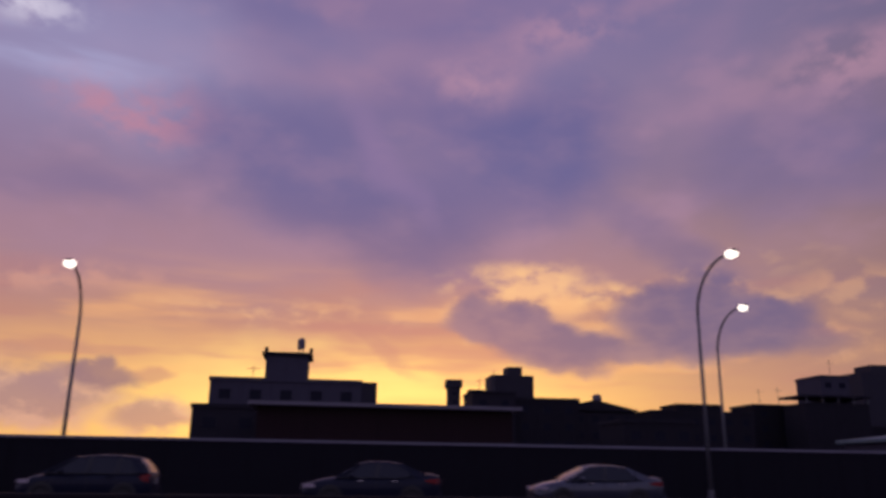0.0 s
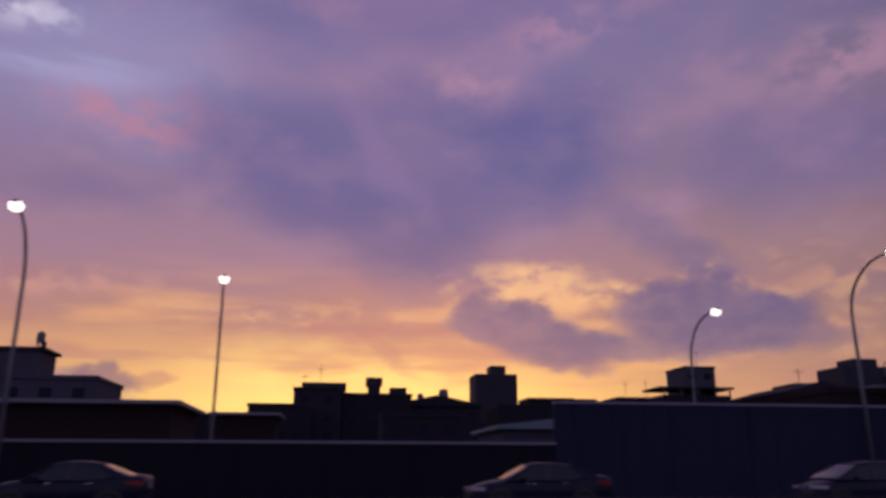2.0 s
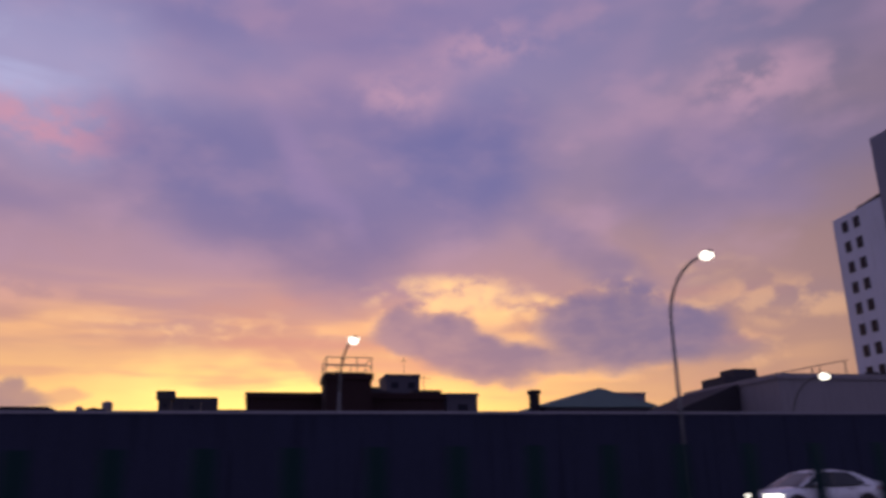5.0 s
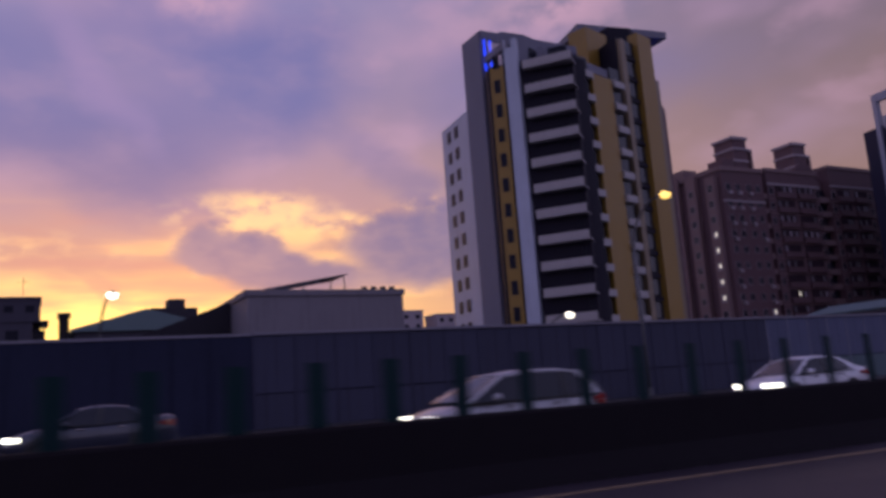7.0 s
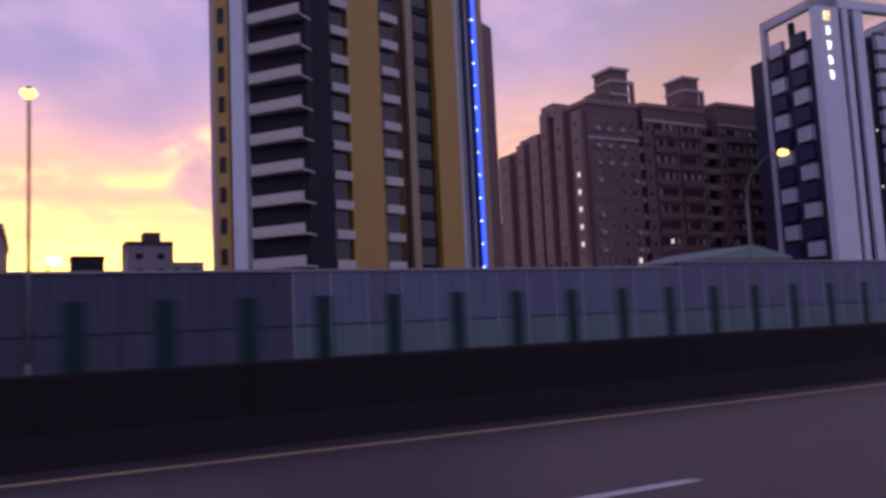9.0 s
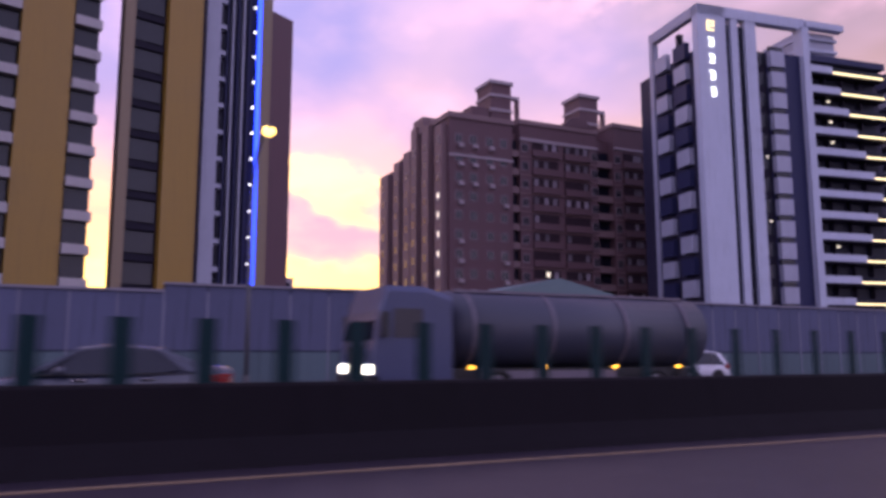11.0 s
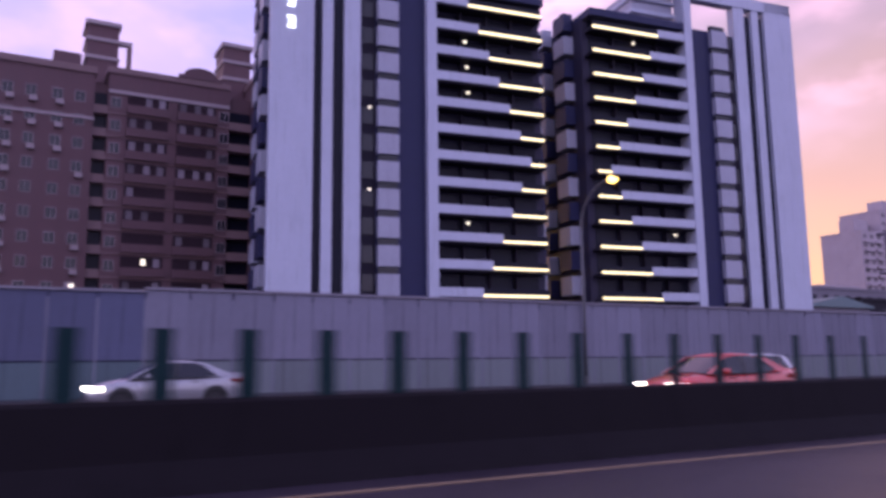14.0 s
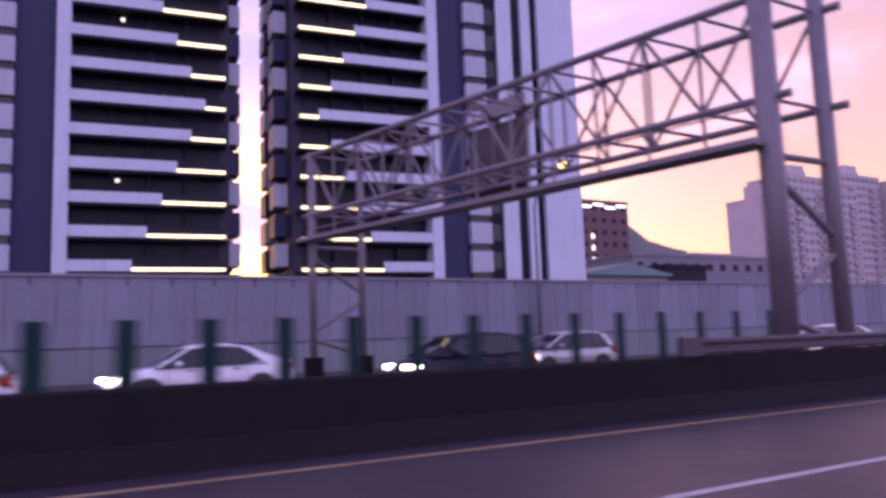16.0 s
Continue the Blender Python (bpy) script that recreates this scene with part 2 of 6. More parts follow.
# ---------------------------------------------------------------- materials
def surface(name, colour, rough=0.7, metal=0.0, vary=0.18, grain=6.0, stain=0.5, bump=0.0, streaks=0.0, island=0.0, coat=0.0, spec=0.5):
    """A painted or mineral surface with fine grain, large stains and optional rain streaks, at metre scale."""
    m = bpy.data.materials.new(name)
    m.use_nodes = True
    g = Graph(m.node_tree)
    p = g.nodes["Principled BSDF"]
    co = g.nodes.new("ShaderNodeTexCoord").outputs["Object"]
    a = g.noise(co, grain, 5.0, 0.6)
    b = g.noise(co, stain, 4.0, 0.6, 0.3)
    f = g.math("ADD", g.math("MULTIPLY", g.math("SUBTRACT", a, 0.5), vary), g.math("MULTIPLY", g.math("SUBTRACT", b, 0.5), vary * 1.6))
    if streaks:
        mp = g.nodes.new("ShaderNodeMapping")
        mp.inputs["Scale"].default_value = (3.0, 3.0, 0.16)
        g.links.new(co, mp.inputs[0])
        s = g.noise(mp.outputs[0], 1.0, 5.0, 0.65)
        f = g.math("SUBTRACT", f, g.math("MULTIPLY", g.step(s, 0.5, 0.75), streaks))
    if island:
        r = g.nodes.new("ShaderNodeObjectInfo").outputs["Random"]
        f = g.math("ADD", f, g.math("MULTIPLY", g.math("SUBTRACT", r, 0.5), island))
    f = g.math("ADD", f, 1.0)
    mul = g.nodes.new("ShaderNodeMix")
    mul.data_type, mul.blend_type = "RGBA", "MULTIPLY"
    mul.inputs[0].default_value = 1.0
    mul.inputs[6].default_value = (*colour, 1.0)
    g.links.new(g.vec(f, f, f), mul.inputs[7])
    g.links.new(mul.outputs[2], p.inputs["Base Color"])
    rr = g.math("ADD", rough, g.math("MULTIPLY", g.math("SUBTRACT", b, 0.5), 0.25), clamp=True)
    g.links.new(rr, p.inputs["Roughness"])
    p.inputs["Metallic"].default_value = metal
    p.inputs["Specular IOR Level"].default_value = spec
    if coat:
        p.inputs["Coat Weight"].default_value = coat
        p.inputs["Coat Roughness"].default_value = 0.06
    if bump:
        n = g.nodes.new("ShaderNodeBump")
        n.inputs["Strength"].default_value, n.inputs["Distance"].default_value = bump, 0.02
        g.links.new(a, n.inputs["Height"])
        g.links.new(n.outputs[0], p.inputs["Normal"])
    return m


def glow(name, colour, power):
    m = bpy.data.materials.new(name)
    m.use_nodes = True
    p = m.node_tree.nodes["Principled BSDF"]
    p.inputs["Base Color"].default_value = (*[min(1.0, c) for c in colour], 1.0)
    p.inputs["Emission Color"].default_value = (*colour, 1.0)
    p.inputs["Emission Strength"].default_value = power
    return m


def pane(name, tint=(0.02, 0.022, 0.03), rough=0.06):
    m = surface(name, tint, rough, 0.0, 0.3, 1.5, 0.2, spec=0.3)
    return m


def asphalt(name, colour, rough, wet):
    m = surface(name, colour, rough, 0.0, 0.35, 40.0, 0.35, bump=0.3, spec=wet)
    return m


M = {}
M["asphalt"] = asphalt("asphalt", (0.024, 0.0175, 0.027), 0.42, 0.3)
M["asphalt_far"] = asphalt("asphalt_far", (0.026, 0.025, 0.028), 0.6, 0.25)
M["ground"] = surface("ground", (0.04, 0.04, 0.035), 0.95, 0, 0.4, 2.0, 0.1)
M["line_white"] = surface("line_white", (0.27, 0.27, 0.28), 0.6, 0, 0.4, 12.0, 1.0)
M["line_yellow"] = surface("line_yellow", (0.18, 0.12, 0.065), 0.6, 0, 0.5, 12.0, 1.0)
# Median base is near black to carry crushed shadow tones, besides its streaks.
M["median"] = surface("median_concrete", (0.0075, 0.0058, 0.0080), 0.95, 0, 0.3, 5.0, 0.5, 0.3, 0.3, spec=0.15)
# Walls of the dim first stretch: the low light level is put into their colour.
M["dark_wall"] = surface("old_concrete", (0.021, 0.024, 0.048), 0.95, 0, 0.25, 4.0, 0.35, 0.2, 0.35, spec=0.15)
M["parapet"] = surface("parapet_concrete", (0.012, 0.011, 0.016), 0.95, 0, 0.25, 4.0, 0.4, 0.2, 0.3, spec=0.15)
# Panel tones differ by stretch: weaker light is painted in as darker colour.
M["panel"] = surface("noise_panel", (0.158, 0.158, 0.212), 0.8, 0, 0.2, 5.0, 0.6, 0.1, 0.3, island=0.28)
M["panel_dim"] = surface("noise_panel_dim", (0.034, 0.036, 0.066), 0.9, 0, 0.2, 7.0, 0.6, 0.1, 0.3, island=0.2)
M["panel_pale"] = surface("noise_panel_pale_green", (0.135, 0.155, 0.170), 0.8, 0, 0.2, 7.0, 0.6, 0.1, 0.3, island=0.2)
M["panel_mid"] = surface("noise_panel_half_dim", (0.070, 0.078, 0.138), 0.8, 0, 0.2, 7.0, 0.6, 0.1, 0.3, island=0.2)
M["panel_green"] = surface("noise_panel_green", (0.068, 0.102, 0.122), 0.75, 0, 0.16, 7.0, 0.6, 0.1, 0.22, island=0.16)
M["cap"] = surface("cap_rail", (0.17, 0.16, 0.20), 0.6, 0, 0.15, 5.0, 0.5)
M["glare"] = surface("anti_glare_green", (0.006, 0.022, 0.025), 0.7, 0, 0.25, 8.0, 1.0, spec=0.1)
M["steel"] = surface("galvanised_steel", (0.135, 0.115, 0.14), 0.55, 0.3, 0.3, 10.0, 1.2)
M["rail"] = surface("weathered_rail_steel", (0.05, 0.04, 0.05), 0.6, 0.3, 0.3, 10.0, 1.2)
M["sign_grey"] = surface("sign_back_grey", (0.055, 0.05, 0.06), 0.6, 0.2, 0.3, 6.0, 1.0, 0, 0.3)
M["pole"] = surface("lamp_pole", (0.10, 0.10, 0.11), 0.6, 0.2, 0.2, 8.0, 1.0)
M["bulb_white"] = glow("lamp_white", (1.0, 0.90, 0.74), 2.6)
M["bulb_warm"] = glow("lamp_warm", (1.0, 0.62, 0.16), 1.7)
M["tile_white"] = surface("white_tile", (0.40, 0.43, 0.53), 0.5, 0, 0.18, 3.0, 0.15, 0, 0.22)
M["tile_side"] = surface("pale_tile", (0.30, 0.31, 0.39), 0.5, 0, 0.2, 3.0, 0.15, 0, 0.2)
M["tile_navy"] = surface("navy_tile", (0.021, 0.024, 0.068), 0.5, 0, 0.2, 3.0, 0.2, spec=0.2)
# Dark tile, with the shade of recessed parts included in the colour.
M["tile_dark_shade"] = surface("dark_tile_and_shade", (0.015, 0.013, 0.024), 0.6, 0, 0.2, 3.0, 0.2, spec=0.12)
# Tower recess colour: shade behind the balconies, lifted slightly for haze.
M["tower_recess_shade"] = surface("tower_recess_shade", (0.025, 0.023, 0.048), 0.6, 0, 0.2, 3.0, 0.2, spec=0.2)
M["glass_dark"] = pane("window_glass")
M["glass_matte"] = surface("dull_window", (0.010, 0.011, 0.022), 0.35, 0, 0.3, 1.5, 0.2, spec=0.12)
# Pale pane colour holds the haze over the distant apartment houses.
M["far_haze_glass"] = surface("far_hazy_window", (0.15, 0.125, 0.145), 0.5, 0, 0.4, 1.5, 0.1, island=0.8, spec=0.2)
M["glass_blue"] = pane("window_glass_blue", (0.03, 0.035, 0.06))
M["strip_lit"] = glow("strip_light", (1.0, 0.80, 0.42), 0.75)
M["room_lit"] = glow("room_light", (1.0, 0.88, 0.7), 0.45)
M["blue_led"] = glow("blue_tube", (0.02, 0.06, 1.0), 1.6)
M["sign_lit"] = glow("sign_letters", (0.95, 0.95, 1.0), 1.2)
M["yellow"] = surface("yellow_tile", (0.25, 0.15, 0.022), 0.5, 0, 0.14, 3.0, 0.15, 0, 0.12)
M["beige"] = surface("beige_tile", (0.19, 0.14, 0.085), 0.5, 0, 0.14, 3.0, 0.15)
M["grey_wall"] = surface("grey_wall", (0.15, 0.15, 0.20), 0.7, 0, 0.15, 3.0, 0.2, 0, 0.15)
M["balcony"] = surface("balcony_slab", (0.34, 0.315, 0.32), 0.6, 0, 0.12, 4.0, 0.4, 0, 0.15)
M["brick"] = surface("brown_brick_tile", (0.098, 0.050, 0.060), 0.7, 0, 0.25, 5.0, 0.18, 0, 0.15)
M["brick_pale"] = surface("pale_brick_trim", (0.165, 0.105, 0.11), 0.7, 0, 0.2, 5.0, 0.3)
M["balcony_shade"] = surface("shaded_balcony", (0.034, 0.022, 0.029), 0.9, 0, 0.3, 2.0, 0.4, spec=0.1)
M["curtain"] = surface("pale_curtain", (0.17, 0.145, 0.17), 0.9, 0, 0.3, 3.0, 0.5, island=0.9)
M["ledge"] = surface("stone_ledge", (0.29, 0.24, 0.26), 0.7, 0, 0.15, 5.0, 0.5)
M["shed_wall"] = surface("shed_cladding", (0.16, 0.145, 0.17), 0.7, 0, 0.2, 3.0, 0.2, 0, 0.25)
# Low house walls: their backlit shade is put into the near-black colour.
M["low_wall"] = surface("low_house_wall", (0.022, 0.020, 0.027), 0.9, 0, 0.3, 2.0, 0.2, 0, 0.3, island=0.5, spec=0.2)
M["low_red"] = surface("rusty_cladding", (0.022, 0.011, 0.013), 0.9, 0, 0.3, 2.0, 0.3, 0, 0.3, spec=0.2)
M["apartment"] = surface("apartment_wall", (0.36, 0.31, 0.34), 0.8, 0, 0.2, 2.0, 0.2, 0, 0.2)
M["low_pale"] = surface("weathered_pale_wall", (0.060, 0.056, 0.078), 0.85, 0, 0.2, 2.0, 0.2, 0, 0.2, spec=0.2)
M["low_white"] = surface("pale_house_wall", (0.15, 0.14, 0.17), 0.8, 0, 0.2, 2.0, 0.2, 0, 0.2)
M["roof_green"] = surface("teal_roof_sheet", (0.10, 0.15, 0.16), 0.6, 0, 0.2, 3.0, 0.3)
# Far walls are coloured as dark silhouettes against the sunset glow.
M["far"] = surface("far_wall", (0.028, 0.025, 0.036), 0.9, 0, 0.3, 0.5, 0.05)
# Woods colour is greyed and lightened for distance haze.
M["hill"] = surface("hill_woods", (0.09, 0.085, 0.09), 1.0, 0, 0.5, 0.05, 0.01)
M["car_white"] = surface("white_car_paint", (0.50, 0.50, 0.55), 0.28, 0, 0.03, 2.0, 0.5, coat=0.8)
M["car_dark"] = surface("dark_blue_car_paint", (0.007, 0.009, 0.024), 0.35, 0.0, 0.05, 2.0, 0.5, coat=0.10, spec=0.15)
M["car_red"] = surface("red_car_paint", (0.42, 0.02, 0.02), 0.28, 0, 0.03, 2.0, 0.5, coat=0.8)
M["car_grey"] = surface("silver_car_paint", (0.28, 0.28, 0.30), 0.3, 0.4, 0.04, 2.0, 0.5, coat=0.7)
M["car_blue"] = surface("blue_car_paint", (0.020, 0.024, 0.045), 0.3, 0.1, 0.04, 2.0, 0.5, coat=0.7)
M["car_glass"] = surface("car_glass", (0.012, 0.014, 0.022), 0.05, 0.0, 0.3, 1.5, 0.2, spec=0.34)
M["plastic"] = surface("black_plastic", (0.015, 0.015, 0.016), 0.6, 0, 0.2, 8.0, 1.0)
M["tyre"] = surface("tyre_rubber", (0.012, 0.012, 0.012), 0.85, 0, 0.2, 10.0, 1.0)
M["rim"] = surface("alloy_rim", (0.30, 0.30, 0.32), 0.35, 0.8, 0.1, 10.0, 1.0)
M["chrome"] = surface("chrome", (0.6, 0.6, 0.62), 0.15, 1.0, 0.05, 10.0, 1.0)
M["tail"] = glow("tail_lamp_red", (1.0, 0.06, 0.03), 0.30)
M["tail_clear"] = surface("clear_lamp_glass", (0.38, 0.33, 0.36), 0.2, 0, 0.1, 8.0, 1.0, coat=0.6)
M["tail_off"] = surface("red_lamp_glass", (0.22, 0.012, 0.012), 0.2, 0, 0.1, 8.0, 1.0, coat=0.6)
M["tail_hot"] = glow("tail_lamp_bulb", (1.0, 0.30, 0.08), 1.3)
M["head"] = glow("head_lamp", (1.0, 0.93, 0.80), 4.0)
M["marker"] = glow("marker_lamp_amber", (1.0, 0.45, 0.05), 2.0)
M["plate"] = surface("number_plate", (0.55, 0.55, 0.55), 0.5)
M["tank"] = surface("tanker_shell", (0.03, 0.034, 0.055), 0.5, 0.0, 0.15, 4.0, 0.5)
M["truck_navy"] = surface("truck_paint", (0.035, 0.045, 0.1), 0.35, 0.0, 0.12, 4.0, 0.4)


# ---------------------------------------------------------------- mesh helpers
def box(bm, x0, x1, y0, y1, z0, z1):
    v = [bm.verts.new((x, y, z)) for z in (z0, z1) for y in (y0, y1) for x in (x0, x1)]
    for f in ((0, 2, 3, 1), (4, 5, 7, 6), (0, 1, 5, 4), (2, 6, 7, 3), (0, 4, 6, 2), (1, 3, 7, 5)):
        bm.faces.new([v[i] for i in f])
    return v


def prism(bm, outline, z0, z1):
    """An upright prism over an outline given anticlockwise from above."""
    a = [bm.verts.new((x, y, z0)) for x, y in outline]
    b = [bm.verts.new((x, y, z1)) for x, y in outline]
    n = len(outline)
    bm.faces.new(list(reversed(a)))
    bm.faces.new(b)
    for i in range(n):
        bm.faces.new((a[i], a[(i + 1) % n], b[(i + 1) % n], b[i]))


def slab_between(bm, p, q, thick, z0, z1):
    """A wall piece from p to q on the plan; thick goes to the left of the way from p to q."""
    d = Vector((q[0] - p[0], q[1] - p[1])).normalized()
    n = Vector((-d.y, d.x)) * thick
    pts = [p, q, (q[0] + n.x, q[1] + n.y), (p[0] + n.x, p[1] + n.y)]
    if thick < 0:
        pts.reverse()
    prism(bm, pts, z0, z1)


def rod(bm, p, q, r, sides=8, r2=None):
    p, q = Vector(p), Vector(q)
    d = q - p
    m = Matrix.Translation((p + q) / 2) @ d.to_track_quat("Z", "Y").to_matrix().to_4x4()
    bmesh.ops.create_cone(bm, cap_ends=True, segments=sides, radius1=r, radius2=r if r2 is None else r2, depth=d.length, matrix=m)


def mesh_of(name, bm, material, bevel=0.0, smooth=False):
    if bevel:
        bmesh.ops.bevel(bm, geom=[e for e in bm.edges if e.calc_face_angle(0.0) > 0.4], offset=bevel, segments=2, affect="EDGES", profile=0.5)
    bmesh.ops.recalc_face_normals(bm, faces=bm.faces)
    me = bpy.data.meshes.new(name)
    bm.to_mesh(me)
    bm.free()
    me.materials.append(M[material])
    if smooth:
        for f in me.polygons:
            f.use_smooth = True
    return me


def part(name, bm, material, parent, label="", bevel=0.0, smooth=False):
    ob = new(name, mesh_of(name, bm, material, bevel, smooth))
    ob.parent = parent
    if label:
        tagged(ob, label)
    return ob


def box_part(name, dims, material, parent, label="", bevel=0.0):
    bm = bmesh.new()
    box(bm, *dims)
    return part(name, bm, material, parent, label, bevel)


def share(name, mesh, parent, at=(0, 0, 0), turn=0.0):
    ob = new(name, mesh)
    ob.parent = parent
    ob.matrix_basis = pose(*at, 0, 0, turn)
    return ob


def thing(name, at, turn, label, category, group="", kind=""):
    ob = new(name)
    ob.matrix_basis = pose(*at, 0, 0, turn)
    return tagged(ob, label, category, group, kind)


def structure(name, bm, material, label, category, bevel=0.0):
    ob = new(name, mesh_of(name, bm, material, bevel))
    return tagged(ob, label, category, "", "structure")


# ---------------------------------------------------------------- ground, roads, median, barrier
X0, X1 = -120.0, 470.0
bm = bmesh.new()
box(bm, -4000, 4000, -4000, 4000, -1.0, -0.06)
structure("ground", bm, "ground", "dark bare earth and grass around the freeway", "ground")
BEND_X = (-40.0, 0.0, 30.0, 47.0, 62.0, 70.0, 86.0, 101.0, 117.0, 133.0, 148.0, 170.0, 200.0)
BEND_Y = (-0.2, -0.2, 1.7, 2.75, 3.25, 3.3, 3.1, 2.3, 1.2, 0.35, -0.1, -0.1, 0.0)
STATIONS = [X0 + 5.0 * i for i in range(int((X1 - X0) / 5.0) + 1)]


def bend(x):
    """Sideways swing of the own carriageway and its median, from the straight line."""
    return float(np.mean([np.interp(x + d, BEND_X, BEND_Y) for d in (-12.0, -6.0, 0.0, 6.0, 12.0)]))


def sweep(bm, profile, follow=None):
    """A closed cross-section of (y, z) drawn along the road; follow: how far each corner goes with the bend."""
    rings = []
    for x in STATIONS:
        k = bend(x)
        rings.append([bm.verts.new((x, y + k * (1.0 if follow is None else w), z)) for (y, z), w in zip(profile, follow or [1.0] * len(profile))])
    n = len(profile)
    for p, q in zip(rings, rings[1:]):
        for i in range(n):
            bm.faces.new((p[i], p[(i + 1) % n], q[(i + 1) % n], q[i]))
    bm.faces.new(list(reversed(rings[0])))
    bm.faces.new(rings[-1])


bm = bmesh.new()
sweep(bm, [(-9.0, -0.5), (9.2, -0.5), (9.2, 0.0), (-9.0, 0.0)], [0.0, 1.0, 1.0, 0.0])
structure("road", bm, "asphalt", "dark grey asphalt carriageway, slightly damp", "road")
bm = bmesh.new()
sweep(bm, [(10.4, -0.5), (37.9, -0.5), (37.9, 0.02), (10.4, 0.02)], [1.0, 0.0, 0.0, 1.0])
structure("road_2", bm, "asphalt_far", "dark asphalt of the opposite carriageway", "road")

MEDIAN_Y = 9.75
bm = bmesh.new()
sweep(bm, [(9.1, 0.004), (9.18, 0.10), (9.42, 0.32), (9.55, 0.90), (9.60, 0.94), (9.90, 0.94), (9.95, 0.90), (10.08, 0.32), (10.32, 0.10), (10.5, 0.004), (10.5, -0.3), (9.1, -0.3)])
median = structure("median_barrier", bm, "median", "near-black streaked concrete median barrier between the carriageways", "barrier")

bm = bmesh.new()
sweep(bm, [(8.31, 0.002), (8.44, 0.002), (8.44, 0.008), (8.31, 0.008)])
structure("lane_line_yellow", bm, "line_yellow", "worn yellow edge line on the asphalt", "road marking")
bm = bmesh.new()
sweep(bm, [(-6.9, 0.002), (-6.75, 0.002), (-6.75, 0.008), (-6.9, 0.008)])
structure("lane_line_white", bm, "line_white", "worn white edge line on the asphalt", "road marking")
for row_y in (4.78, 1.1, -2.6):
    bm = bmesh.new()
    x = X0 + 1.0
    while x < X1 - 5:
        box(bm, x, x + 4.0, row_y - 0.06, row_y + 0.06, 0.004, 0.008)
        x += 10.0
    for v in bm.verts:
        v.co.y += bend(v.co.x)
    structure("lane_dashes", bm, "line_white", "dashed white lane line on the asphalt", "road marking")

# green anti-glare boards standing on the median
bm = bmesh.new()
box(bm, -0.125, 0.125, -0.03, 0.03, 0.0, 0.78)
glare_mesh = mesh_of("anti_glare_board", bm, "glare", bevel=0.012)
for i in range(296):
    x = 48.76 + 0.96 * i
    if 279.6 < x < 284.6:
        continue
    ob = share("anti_glare_board", glare_mesh, median, (x, MEDIAN_Y + bend(x), 0.935), 26.0)
    if i == 0:
        tagged(ob, "dark green upright anti-glare board")

# low parapet, then the tall noise barrier
BY = 38.5
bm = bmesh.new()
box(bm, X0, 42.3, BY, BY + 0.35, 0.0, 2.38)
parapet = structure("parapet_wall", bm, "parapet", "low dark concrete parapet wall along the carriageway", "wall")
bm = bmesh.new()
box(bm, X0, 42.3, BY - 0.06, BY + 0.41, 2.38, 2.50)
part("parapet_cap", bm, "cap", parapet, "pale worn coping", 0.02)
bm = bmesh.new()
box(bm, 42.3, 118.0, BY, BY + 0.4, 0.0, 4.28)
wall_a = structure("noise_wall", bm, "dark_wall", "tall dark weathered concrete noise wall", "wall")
bm = bmesh.new()
box(bm, 42.3, 118.0, BY - 0.05, BY + 0.45, 4.28, 4.40)
part("cap", bm, "cap", wall_a, "thin pale coping", 0.02)
bm = bmesh.new()
for i in range(19):
    x = 44.0 + 4.0 * i
    box(bm, x - 0.06, x + 0.06, BY - 0.035, BY, 0.0, 4.28)
part("joint_rib", bm, "dark_wall", wall_a)

bm = bmesh.new()
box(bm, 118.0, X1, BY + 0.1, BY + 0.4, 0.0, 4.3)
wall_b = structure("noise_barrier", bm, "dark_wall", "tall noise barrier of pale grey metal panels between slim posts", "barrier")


def barrier_top(x):
    return 4.36 if x < 152.0 else 4.37 if x < 178.0 else 4.71 if x < 236.0 else 4.86


bm = bmesh.new()
box(bm, 0.04, 1.96, -0.05, 0.03, 0.0, 1.55)
low_panel = mesh_of("lower_panel", bm, "panel_green", bevel=0.015)
top_panels = {}
# the same panel again in darkened colours for the dimmer stretches
for h, mat in ((4.36, "panel_dim"), (4.86, "panel"), (4.71, "panel_mid"), (4.37, "panel_mid")):
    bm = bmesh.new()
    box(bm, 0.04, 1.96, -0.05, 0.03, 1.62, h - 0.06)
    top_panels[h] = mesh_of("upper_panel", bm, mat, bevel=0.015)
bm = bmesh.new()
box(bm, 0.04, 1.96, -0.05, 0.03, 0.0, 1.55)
low_dim = mesh_of("lower_panel", bm, "panel_dim", bevel=0.015)
bm = bmesh.new()
box(bm, 0.04, 1.96, -0.05, 0.03, 0.0, 1.55)
low_pale = mesh_of("lower_panel", bm, "panel_pale", bevel=0.015)
bm = bmesh.new()
box(bm, -0.04, 0.04, -0.075, 0.03, 0.0, 4.4)
post_mesh = mesh_of("barrier_post", bm, "panel")
bm = bmesh.new()
box(bm, -0.05, 0.05, -0.11, 0.03, 0.0, 4.4)
post_dim = mesh_of("barrier_post", bm, "panel_dim")
x = 118.0
while x < 416.0:
    share("lower_panel", low_dim if x < 152.0 else low_panel if x < 236.0 else low_pale, wall_b, (x, BY + 0.05, 0.0))
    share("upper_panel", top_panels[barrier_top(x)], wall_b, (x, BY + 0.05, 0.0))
    share("barrier_post", post_dim if x < 152.0 else post_mesh, wall_b, (x, BY + 0.05, 0.0))
    x += 2.0
bm = bmesh.new()
box(bm, 118.0, 178.0, BY - 0.10, BY + 0.45, 4.32, 4.44)
box(bm, 178.0, 236.0, BY - 0.10, BY + 0.45, 4.68, 4.80)
box(bm, 236.0, X1, BY - 0.10, BY + 0.45, 4.82, 4.94)
part("cap", bm, "cap", wall_b, "pale metal cap rail", 0.02)
bm = bmesh.new()
